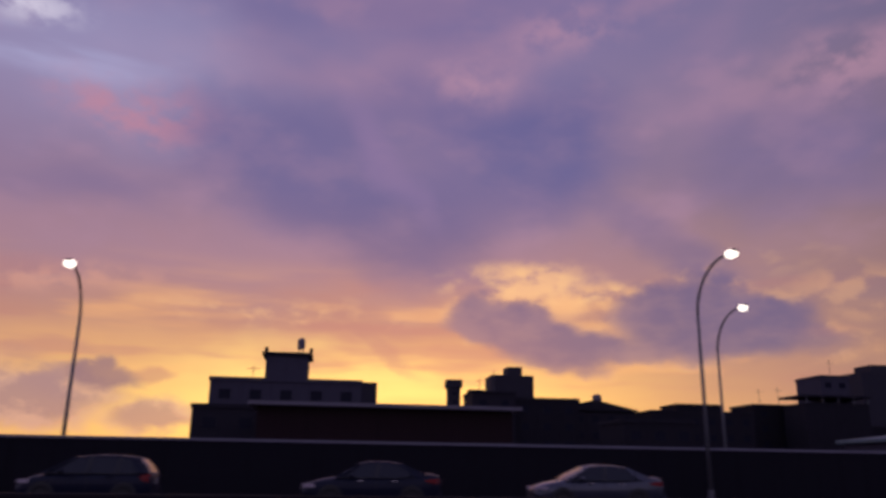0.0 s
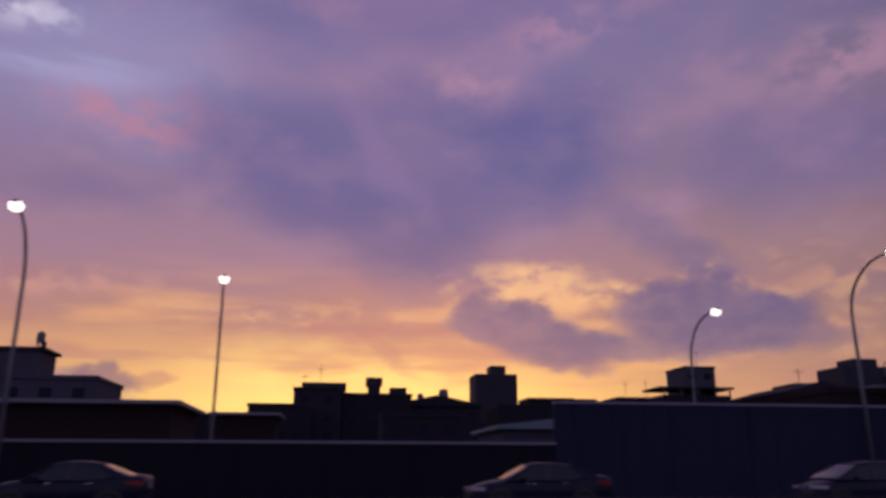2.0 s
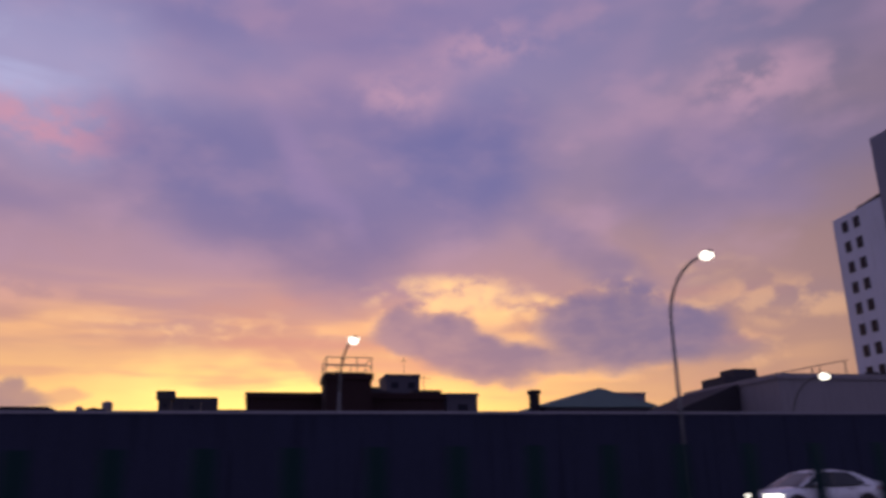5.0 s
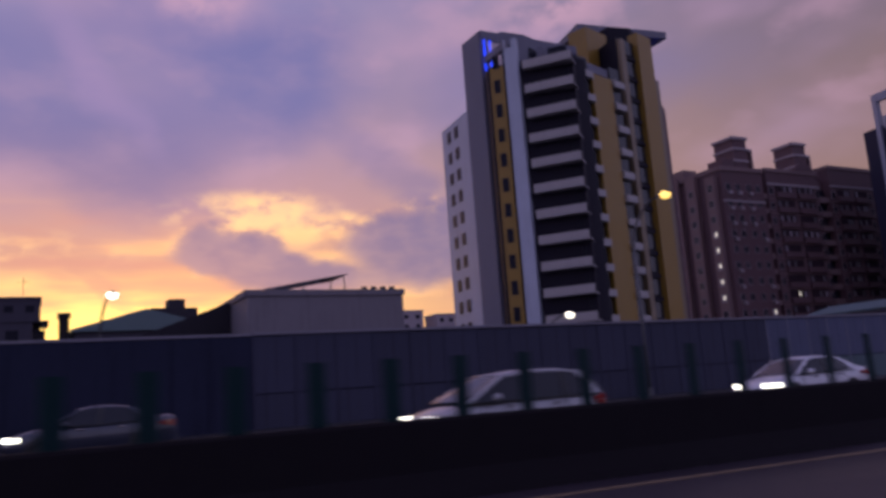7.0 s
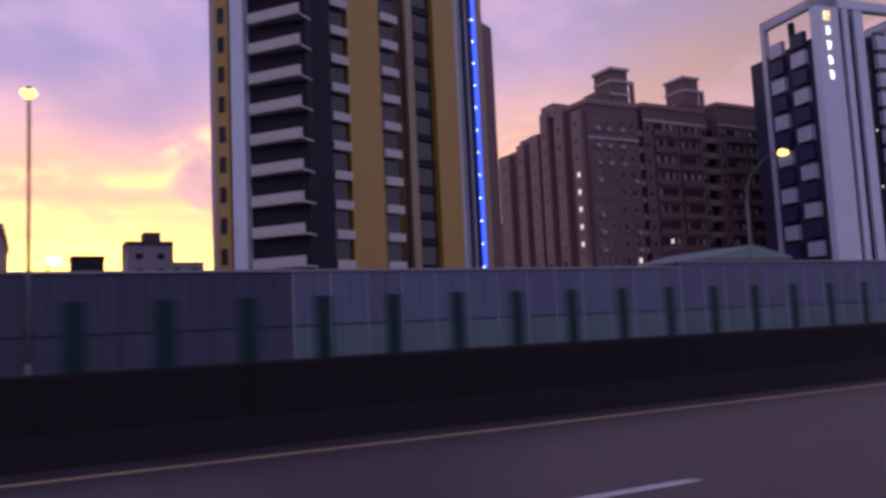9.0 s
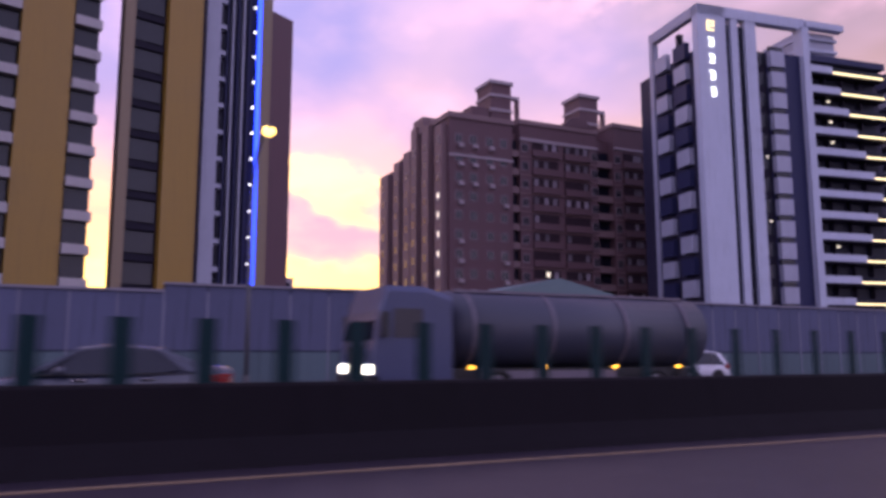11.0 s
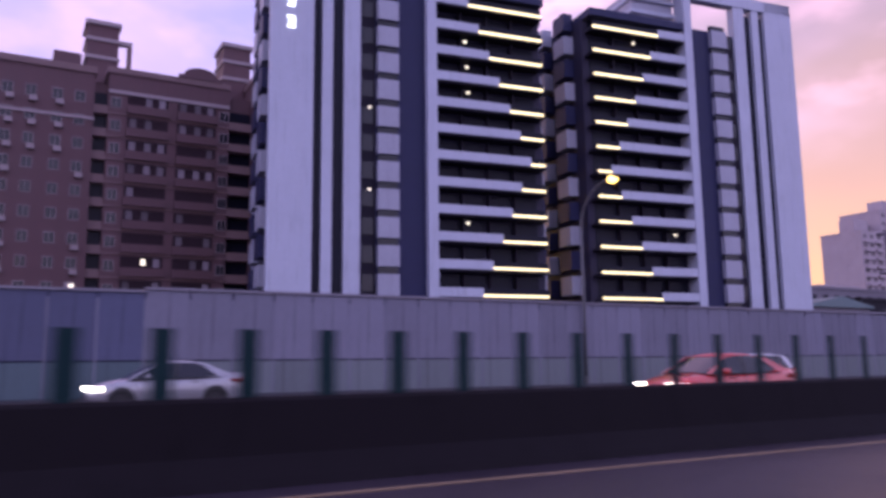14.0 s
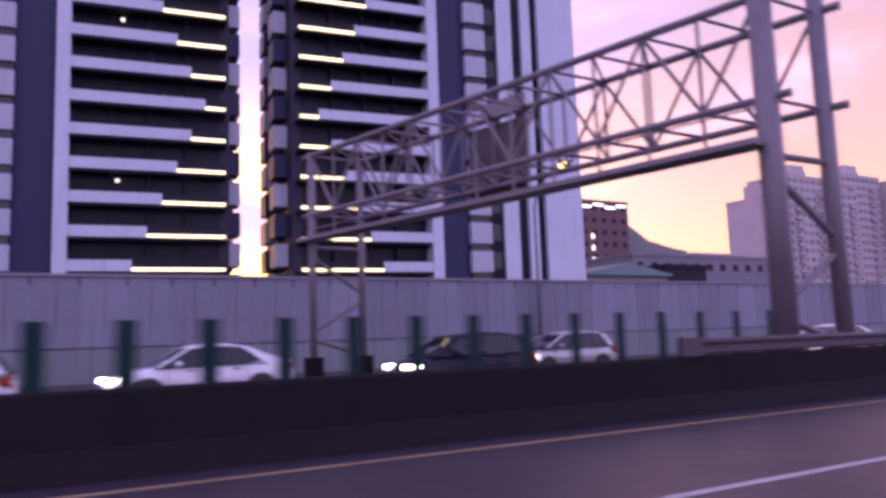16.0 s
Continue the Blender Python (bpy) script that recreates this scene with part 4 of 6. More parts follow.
        b("window", (18.2, 21.0, 4.35, 4.9, z + 0.7, z + 2.7), "glass_dark")
        b("window_sill", (18.1, 21.1, 4.2, 5.0, z - 0.1, z + 0.5), "tile_dark_shade")
        b("window", (28.2, 29.2, 7.8, 8.6, z + 0.5, z + 2.2), "glass_matte")
        b("window_sill", (28.1, 29.3, 7.7, 8.6, z - 0.1, z + 0.4), "tile_side")
        b("spot_lamp", (33.2, 33.4, 8.75, 8.95, z + 1.0, z + 1.2), "sign_lit", "small white spot lamp")
    for i in range(5):
        u = 29.6 + 0.7 * i
        b("fin", (u, u + 0.22, 8.2 + 0.1 * i, 9.3 + 0.1 * i, 0, 50.4), "tile_side" if i % 2 else "tile_navy", "thin vertical fin")
    b("blue_tube", (34.0, 34.4, 9.3, 9.6, 2.0, 50.6), "blue_led", "long glowing blue light tube")
    b("end_strip", (34.5, 35.8, 9.4, 10.4, 0, 45.6), "beige")
    wall("end_block", [(35.8, 10.0), (39.5, 11.0), (38.5, 14.6), (35.8, 14.0)], 0, 42.3, "brick", "dark reddish end wall")
    return t


yellow_tower()


# ---------------------------------------------------------------- low buildings along the far side
def low_building(name, x0, x1, y, depth, z, mat, label, category, parapet=0.5, lights=0, windows=True, roof="flat", rise=2.0, pane_size=(0.7, 0.6), glass="glass_matte"):
    if len(label.split()) < 4:
        label += " beyond the freeway"
    t = thing(name, ((x0 + x1) / 2, y, 0.0), 0.0, label, category)
    w = (x1 - x0) / 2
    box_part("wall", (-w, w, 0, depth, -0.06, z - parapet), mat, t)
    if roof == "flat":
        bm = bmesh.new()
        box(bm, -w - 0.15, w + 0.15, -0.15, depth + 0.15, z - parapet, z)
        part("parapet", bm, mat, t, "", 0.04)
    elif roof == "gable":
        bm = bmesh.new()
        o = 0.5
        pr = [(-w - o, z - parapet), (w + o, z - parapet), (w + o, z - parapet + 0.25), (0, z + rise), (-w - o, z - parapet + 0.25)]
        a = [bm.verts.new((px, -o, pz)) for px, pz in pr]
        c = [bm.verts.new((px, depth + o, pz)) for px, pz in pr]
        bm.faces.new(list(reversed(a)))
        bm.faces.new(c)
        for i in range(5):
            bm.faces.new((a[i], a[(i + 1) % 5], c[(i + 1) % 5], c[i]))
        part("roof", bm, "roof_green" if mat in ("low_white", "low_pale") else "low_wall", t)
    elif roof == "eave":
        bm = bmesh.new()
        box(bm, -w - 0.8, w + 0.8, -1.0, depth + 0.6, z - parapet, z - parapet + 0.35)
        part("roof", bm, "shed_wall", t, "", 0.03)
    if windows:
        n = max(1, int(2 * w / 3.2))
        bm = bmesh.new()
        box(bm, -pane_size[0], pane_size[0], -0.05, 0.05, -pane_size[1], pane_size[1])
        me = mesh_of("window", bm, glass)
        for i in range(n):
            zz = z - parapet - 1.6
            while zz > 3.4:
                share("window", me, t, (-w + (i + 0.5) * 2 * w / n, 0.0, zz))
                zz -= 3.1
    return t


def water_tank(t, x, y, z, r=0.8, h=1.6, stand=1.2):
    for dx in (-0.5, 0.5):
        for dy in (-0.5, 0.5):
            bm = bmesh.new()
            rod(bm, (x + dx * r, y + dy * r, z), (x + dx * r, y + dy * r, z + stand), 0.07, 6)
            part("tank_leg", bm, "pole", t)
    bm = bmesh.new()
    rod(bm, (x, y, z + stand), (x, y, z + stand + h), r, 14)
    rod(bm, (x, y, z + stand + h), (x, y, z + stand + h + 0.3), r, 14, 0.25)
    part("water_tank", bm, "steel", t, "round metal water tank")


def antenna(t, x, y, z, h):
    bm = bmesh.new()
    rod(bm, (x, y, z), (x, y, z + h), 0.05, 6)
    rod(bm, (x - 0.8, y, z + h * 0.8), (x + 0.8, y, z + h * 0.8), 0.035, 6)
    for i in range(4):
        rod(bm, (x - 0.7 + 0.45 * i, y - 0.3, z + h * 0.8), (x - 0.7 + 0.45 * i, y + 0.3, z + h * 0.8), 0.025, 5)
    part("antenna", bm, "pole", t)


tk = low_building("factory", -14.6, 4.1, 101.0, 12.0, 12.0, "low_pale", "pale concrete factory with a stair tower and water tank", "factory")
box_part("stair_tower", (-2.8, 2.5, 0.3, 6.0, 12.0, 14.9), "low_pale", tk)
box_part("tower_cap", (-3.3, 3.0, 0.0, 6.3, 14.9, 15.3), "low_wall", tk)
for px in (-3.0, 2.6):
    box_part("tower_corner", (px, px + 0.4, 0.1, 0.5, 15.3, 15.9), "low_wall", tk)
water_tank(tk, 1.4, 3.0, 15.3, 0.5, 1.1, 0.9)
antenna(tk, -4.5, 3.0, 12.0, 1.8)
low_building("long_shed", -6.5, 17.8, 76.0, 14.0, 7.3, "low_red", "long rusty shed with a pale eave", "shed", roof="eave", windows=False)
low_building("roadside_shed", 43.0, 54.0, 53.0, 9.0, 4.3, "low_pale", "low shed with a pale sheet-metal roof", "shed", roof="gable", rise=0.4, windows=False)
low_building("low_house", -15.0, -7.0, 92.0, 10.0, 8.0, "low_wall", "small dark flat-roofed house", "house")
lt = low_building("round_tower", 45.6, 50.0, 300.0, 6.0, 31.5, "far", "slim pale tower with a wider top", "tower")
box_part("tower_top", (-3.0, 3.0, -0.4, 6.4, 31.6, 34.6), "far", lt)
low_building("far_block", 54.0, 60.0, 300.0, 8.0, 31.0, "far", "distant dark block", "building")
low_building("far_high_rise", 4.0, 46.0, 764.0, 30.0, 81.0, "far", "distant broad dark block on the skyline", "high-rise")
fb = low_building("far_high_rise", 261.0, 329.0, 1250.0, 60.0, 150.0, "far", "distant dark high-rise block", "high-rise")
box_part("roof_house", (-8.0, 16.0, 4.0, 40.0, 150.0, 164.0), "far", fb)
rh = low_building("hall", 43.7, 59.8, 150.0, 14.0, 13.2, "low_wall", "low hall with a shallow gable and roof tanks", "hall", roof="gable", rise=1.6)
water_tank(rh, 1.5, 3.0, 14.2, 0.9, 1.2, 0.5)
water_tank(rh, -3.0, 3.0, 13.6, 0.6, 0.9, 0.5)
low_building("low_house", 63.3, 84.8, 150.0, 12.0, 13.2, "low_wall", "dark flat-roofed workshop", "house")
low_building("low_house", 70.0, 79.0, 153.0, 8.0, 14.8, "low_wall", "dark upper storey of a workshop", "house")
h3 = low_building("low_house", 90.6, 100.0, 160.0, 10.0, 15.8, "low_wall", "dark house with two antennas", "house")
antenna(h3, -2.0, 2.0, 15.8, 3.5)
antenna(h3, 2.5, 2.0, 15.8, 4.0)
bk = low_building("corner_block", 103.0, 109.5, 154.0, 9.0, 21.7, "low_pale", "grey block with a flat canopy and a mast", "building")
box_part("canopy", (-11.0, 4.5, -5.0, 4.0, 16.6, 17.0), "low_wall", bk)
box_part("lower_storey", (-10.2, 4.0, -4.4, 3.6, -0.06, 15.4), "low_wall", bk, "dark lower storeys under the canopy")
for px in (-10.0, -6.5, -3.0, 0.5, 3.6):
    box_part("canopy_post", (px, px + 0.25, -4.7, -4.45, 15.4, 16.6), "pole", bk)
antenna(bk, 0.5, 2.0, 21.7, 3.6)
bt = low_building("far_high_rise", 720.0, 790.0, 985.0, 60.0, 138.0, "far", "distant dark tower block", "high-rise")
box_part("roof_house", (-16.0, 20.0, 4.0, 40.0, 138.0, 149.0), "far", bt)
low_building("low_house", 5.5, 14.4, 120.0, 9.0, 9.0, "low_wall", "small dark house with a roof tank", "house")
low_building("small_shed", 17.0, 24.6, 110.0, 9.0, 8.6, "low_red", "rust red shed with a pale eave", "shed", roof="eave", windows=False)
low_building("low_house", 19.0, 28.6, 130.0, 9.0, 11.3, "low_wall", "dark flat-roofed house", "house")
ab = low_building("antenna_house", 25.5, 33.4, 140.0, 9.0, 14.9, "low_wall", "dark house with a roof railing and aerials", "house")
antenna(ab, 0.5, 2.0, 14.9, 4.0)
antenna(ab, -2.2, 2.0, 14.9, 2.5)
low_building("low_house", 33.6, 46.0, 142.0, 9.0, 14.2, "low_wall", "dark flat-roofed house", "house")
low_building("low_house", 38.2, 48.1, 100.0, 9.0, 8.0, "low_wall", "dark low house with small windows", "house")
low_building("low_house", 82.2, 91.2, 175.0, 9.0, 16.6, "low_wall", "dark flat-roofed house with a mast", "house")
low_building("gable_house", 85.9, 94.7, 90.0, 14.0, 10.6, "low_wall", "dark gabled workshop", "workshop", roof="gable", rise=1.0)
low_building("long_house", 77.6, 94.1, 70.0, 9.0, 8.7, "low_red", "long dark red house", "house", windows=False)
rb = low_building("stair_house", 83.6, 87.2, 66.0, 4.0, 9.8, "low_red", "dark red stair house with a railing on the roof", "stair house", windows=False)
for px in (-1.8, -0.6, 0.6, 1.8):
    for py in (0.0, 3.9):
        bm = bmesh.new()
        rod(bm, (px, py, 9.8), (px, py, 11.1), 0.04, 6)
        part("railing_post", bm, "pole", rb)
for pz in (10.4, 11.05):
    for a, c in (((-1.8, 0.0), (1.8, 0.0)), ((-1.8, 3.9), (1.8, 3.9)), ((-1.8, 0.0), (-1.8, 3.9)), ((1.8, 0.0), (1.8, 3.9))):
        bm = bmesh.new()
        rod(bm, (*a, pz), (*c, pz), 0.035, 6)
        part("railing", bm, "pole", rb)
low_building("low_house", 83.4, 87.4, 64.5, 1.4, 6.4, "low_pale", "pale porch of a house", "porch", windows=False)
tb = low_building("low_house", 99.5, 103.2, 110.0, 6.0, 13.6, "low_wall", "dark narrow house with a mast", "house")
antenna(tb, 0.0, 2.0, 13.6, 2.4)
low_building("low_house", 104.2, 108.5, 110.0, 7.0, 13.2, "low_pale", "pale flat-roofed house", "house")
low_building("chimney", 111.1, 112.1, 95.0, 1.0, 12.0, "low_wall", "short square chimney", "chimney", windows=False)
low_building("gable_hall", 112.7, 127.1, 95.0, 16.0, 10.4, "low_pale", "pale hall with a shallow gabled roof", "hall", roof="gable", rise=1.9)
low_building("low_house", 100.0, 124.0, 84.0, 8.0, 7.6, "low_wall", "row of dark low houses", "house")
sh = low_building("warehouse", 124.3, 138.3, 66.0, 16.0, 10.3, "shed_wall", "grey clad warehouse with a solar canopy", "warehouse", windows=False)
bm = bmesh.new()
v = [bm.verts.new(p) for p in ((-16.5, 6, 6.6), (-7.0, 6, 10.1), (-7.0, 16, 10.1), (-16.5, 16, 6.6), (-16.5, 6, -0.06), (-7.0, 6, -0.06), (-7.0, 16, -0.06), (-16.5, 16, -0.06))]
for f in ((0, 1, 2, 3), (0, 4, 5, 1), (3, 2, 6, 7), (0, 3, 7, 4), (1, 5, 6, 2)):
    bm.faces.new([v[i] for i in f])
part("lean_to", bm, "low_wall", sh, "sloping lean-to roof")
for i in range(5):
    bm = bmesh.new()
    xa = -5.0 + 1.52 * i
    za, zc = 10.6 + 0.27 * i, 10.6 + 0.27 * (i + 1)
    vv = [bm.verts.new(p) for p in ((xa, 2, za), (xa + 1.46, 2, zc - 0.01), (xa + 1.46, 6, zc - 0.01), (xa, 6, za), (xa, 2, za + 0.08), (xa + 1.46, 2, zc + 0.07), (xa + 1.46, 6, zc + 0.07), (xa, 6, za + 0.08))]
    for f in ((3, 2, 1, 0), (4, 5, 6, 7), (0, 1, 5, 4), (2, 3, 7, 6), (1, 2, 6, 5), (3, 0, 4, 7)):
        bm.faces.new([vv[k] for k in f])
    part("solar_panel", bm, "glass_blue", sh, "dark tilted solar panel")
for px, pz in ((-4.9, 10.55), (-1.5, 11.1), (2.3, 11.8)):
    for py in (2.2, 5.8):
        bm = bmesh.new()
        rod(bm, (px, py, 10.2), (px, py, pz), 0.06, 6)
        part("canopy_post", bm, "pole", sh)
for i in range(4):
    box_part("roof_vent", (3.6 + 0.9 * i, 4.0 + 0.9 * i, 1.0, 1.4, 10.3, 10.7), "low_wall", sh)
low_building("low_house", 146.2, 151.4, 150.0, 7.0, 16.4, "low_wall", "small dark house with chimneys", "house")
low_building("low_house", 157.3, 165.8, 170.0, 9.0, 20.4, "low_white", "pale stepped house", "house")
low_building("low_house", 168.0, 176.0, 190.0, 9.0, 19.0, "low_white", "grey low house", "house")
# the lighter wall colour on these two stands in for sunlit haze
low_building("low_house", 212.0, 220.0, 230.0, 9.0, 26.5, "apartment", "pale flat-roofed house", "house")
low_building("low_house", 224.0, 234.0, 228.0, 9.0, 25.0, "apartment", "pale stepped house", "house")
low_building("green_hall", 214.5, 227.8, 70.0, 14.0, 8.4, "low_white", "low hall with a teal metal roof", "hall", roof="gable", rise=1.3, windows=False)
low_building("far_block", 330.0, 338.0, 165.0, 9.0, 30.0, "low_wall", "far dark block between towers", "building")
# a far row of low houses that closes the skyline
rr = random.Random(9)
hx = -4.0
while hx < 300.0:
    hw = 9.0 + 7.0 * rr.random()
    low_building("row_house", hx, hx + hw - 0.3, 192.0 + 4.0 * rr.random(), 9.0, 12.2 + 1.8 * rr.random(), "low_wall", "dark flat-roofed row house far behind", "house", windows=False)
    hx += hw
# beyond the twin towers
nb = low_building("lit_tower", 395.4, 412.0, 150.0, 12.0, 36.0, "brick", "dark tower with a lit roof edge", "tower")
for i in range(4):
    box_part("light_edge", (-7.6 + 4.0 * i, -4.4 + 4.0 * i, -0.35, -0.2, 34.0 + 0.6 * (i % 2), 34.4 + 0.6 * (i % 2)), "sign_lit", nb, "lit edge light")
for k in range(5):
    box_part("lit_window", (-4.6, -3.6, -0.1, 0.02, 14.0 + 3.0 * k, 15.2 + 3.0 * k), "room_lit", nb)
low_building("gable_house", 328.6, 342.4, 72.0, 12.0, 9.2, "low_white", "white gabled house", "house", roof="gable", rise=1.1)
low_building("low_house", 346.5, 354.4, 76.0, 9.0, 10.8, "low_wall", "dark house with an open upper floor", "house")
low_building("low_house", 356.0, 392.0, 92.0, 12.0, 14.5, "low_white", "pale row of houses with flat roofs", "house")
low_building("flat_block", 413.0, 429.0, 130.0, 12.0, 20.5, "apartment", "pale flat-roofed block of four storeys", "building")
for ax0, ax1, az, ay in ((495.0, 507.0, 47.0, 170.0), (507.2, 531.0, 55.5, 170.0), (535.0, 552.0, 52.0, 172.0), (552.2, 578.0, 61.0, 178.0), (582.0, 612.0, 60.0, 170.0)):
    ap = low_building("apartment_house", ax0, ax1, ay, 16.0, az, "apartment", "pale apartment house with rows of windows", "apartment house", pane_size=(1.1, 0.7), glass="far_haze_glass")
    for k in range(int(az / 3.1) - 1):
        for cx in (-0.27, 0.27):
            w = cx * (ax1 - ax0)
            box_part("balcony", (w - 2.0, w + 2.0, -1.1, 0.0, 2.2 + 3.1 * k, 3.1 + 3.1 * k), "apartment", ap, "", 0.05)
    box_part("roof_house", (-5.0, 3.0, 3.0, 9.0, az, az + 4.5), "apartment", ap)
    water_tank(ap, 4.6, 5.0, az, 1.2, 2.2, 0.6)

# distant hills
bm = bmesh.new()
rr = random.Random(2)
nx = 90
front = []
for i in range(nx):
    x = 700.0 + 40.0 * i
    h = 132.0 + 90.0 * math.exp(-((x - 1950) / 420.0) ** 2) + 45.0 * math.sin(x * 0.004) + 14.0 * math.sin(x * 0.017) + 8.0 * rr.random()
    front.append((x, h if x > 1350 else h * max(0.2, (x - 700) / 650)))
rows3 = [[bm.verts.new((x, 1500.0, -1.0)) for x, h in front], [bm.verts.new((x, 1600.0, h * 0.55)) for x, h in front], [bm.verts.new((x, 1800.0, h * 1.25)) for x, h in front], [bm.verts.new((x, 2300.0, -1.0)) for x, h in front]]
for a, c in zip(rows3, rows3[1:]):
    for i in range(nx - 1):
        bm.faces.new((a[i], a[i + 1], c[i + 1], c[i]))
structure("backdrop_hills", bm, "hill", "dark wooded hills far behind the city", "hills")


# ---------------------------------------------------------------- sign gantry
def gantry():
    t = thing("sign_gantry", (0, 0, 0), 0.0, "grey steel lattice sign gantry across the opposite carriageway", "gantry")
    near = ((281.2, 10.9), (283.3, 10.9))
    far_ = ((277.4, 29.0), (279.6, 29.2))
    zl, zm, zh = 5.5, 6.5, 8.9
    for (p, q), zc in ((near, 9.3), (far_, 9.0)):
        for c in (p, q):
            bm = bmesh.new()
            rod(bm, (*c, 0.0), (*c, zc), (0.27 if c is near[0] else 0.20) if c in near else 0.15, 14)
            part("column", bm, "steel", t, smooth=True)
            bm = bmesh.new()
            box(bm, c[0] - 0.3, c[0] + 0.3, c[1] - 0.3, c[1] + 0.3, 0.0, 0.9)
            part("footing", bm, "median", t)
        for a, za, c, zc2 in ((p, 5.2, q, 5.2), (p, 4.8, q, 3.4), (q, 3.1, p, 1.9), (p, 1.6, q, 0.9)):
            bm = bmesh.new()
            rod(bm, (*a, za), (*c, zc2), 0.085, 8)
            part("column_brace", bm, "steel", t)

    def at(side, k, z):
        a, c = near[side], far_[side]
        return (a[0] + (c[0] - a[0]) * k, a[1] + (c[1] - a[1]) * k, z)

    for side in (0, 1):
        for z, r in ((zm, 0.10), (zh, 0.11)):
            bm = bmesh.new()
            rod(bm, at(side, -0.03, z), at(side, 1.03, z), r, 8)
            part("chord", bm, "steel", t)
        n = 12
        for i in range(n):
            k0, k1 = i / n, (i + 1) / n
            bm = bmesh.new()
            if i % 2:
                rod(bm, at(side, k0, zm), at(side, k1, zh), 0.055, 6)
            else:
                rod(bm, at(side, k0, zh), at(side, k1, zm), 0.055, 6)
            part("diagonal", bm, "steel", t)
            bm = bmesh.new()
            rod(bm, at(side, k0, zm), at(side, k0, zh), 0.045, 6)
            part("upright", bm, "steel", t)
    for i in range(13):
        for z in (zm, zh):
            bm = bmesh.new()
            rod(bm, at(0, i / 12, z), at(1, i / 12, z), 0.05, 6)
            if i < 12:
                rod(bm, at(0, i / 12, z), at(1, (i + 1) / 12, z), 0.04, 6)
            part("cross_bar", bm, "steel", t)
        bm = bmesh.new()
        a = at(0, i / 12, zl)
        rod(bm, a, at(0, i / 12, zm + 0.1), 0.04, 6)
        part("hanger", bm, "steel", t)
    bm = bmesh.new()
    p, q = at(0, 0.0, 0)[:2], at(0, 1.0, 0)[:2]
    slab_between(bm, p, q, 0.75, zl - 0.14, zl)
    part("walkway", bm, "steel", t, "grated walkway")
    for z in (zl + 0.45, zl + 0.85):
        bm = bmesh.new()
        rod(bm, at(0, 0.0, z), at(0, 1.0, z), 0.025, 6)
        part("hand_rail", bm, "steel", t)
    bm = bmesh.new()
    a, c = at(1, 0.515, 0), at(1, 0.66, 0)
    slab_between(bm, (a[0] + 0.25, a[1]), (c[0] + 0.25, c[1]), 0.12, zm - 0.3, zh - 0.2)
    part("sign_back", bm, "sign_grey", t, "grey back of a sign board", 0.02)
    bm = bmesh.new()
    c = at(1, 0.62, 0)
    slab_between(bm, (a[0] + 0.25, a[1]), (c[0] + 0.25, c[1]), 0.10, zh + 0.1, zh + 0.62)
    part("sign_header", bm, "steel", t, "pale narrow header board", 0.02)
    return t


gantry()


def guard_rail(x0, x1, y):
    """A corrugated steel rail on short posts along the top of the median."""
    t = thing("guard_rail", (x0, y, 0.94), 0.0, "dark steel guard rail on short posts along the median", "guard rail")
    length = x1 - x0
    prof = [(0.0, 0.02), (0.05, 0.05), (0.05, 0.10), (0.0, 0.14), (0.0, 0.18), (0.05, 0.22), (0.05, 0.27), (0.0, 0.30), (-0.01, 0.30), (-0.01, 0.02)]
    bm = bmesh.new()
    loft(bm, [[(px, -0.02 - dy, dz) for dy, dz in prof] for px in (0.0, length)])
    part("beam", bm, "rail", t, "corrugated steel beam")
    n = int(length / 2.0)
    for i in range(n + 1):
        box_part("post", (i * length / n - 0.06, i * length / n + 0.06, 0.0, 0.12, -0.02, 0.32), "rail", t)
    box_part("end_shoe", (-0.5, 0.02, -0.09, 0.02, 0.0, 0.32), "rail", t, "", 0.03)
    return t


# ---------------------------------------------------------------- vehicles
def loft(bm, sections, closed=True):
    rings = [[bm.verts.new(p) for p in s] for s in sections]
    n = len(rings[0])
    for a, c in zip(rings, rings[1:]):
        for i in range(n if closed else n - 1):
            bm.faces.new((a[i], a[(i + 1) % n], c[(i + 1) % n], c[i]))
    if closed:
        bm.faces.new(list(reversed(rings[0])))
        bm.faces.new(rings[-1])
    return rings


guard_rail(277.0, 301.0, 9.62)


def body_section(x, zlo, zhi, w, crown=0.04, tuck=0.06):
    """A closed cross-section of the lower body, from the left sill over the top to the right."""
    zm = zlo + (zhi - zlo) * 0.55
    half = [(w - tuck, zlo), (w - 0.015, zlo + 0.10), (w, zm), (w - 0.02, zhi - 0.12), (w - 0.07, zhi - 0.03), (w * 0.55, zhi + crown * 0.7), (0.0, zhi + crown)]
    pts = [(x, y, z) for y, z in half] + [(x, -y, z) for y, z in reversed(half[:-1])]
    return pts


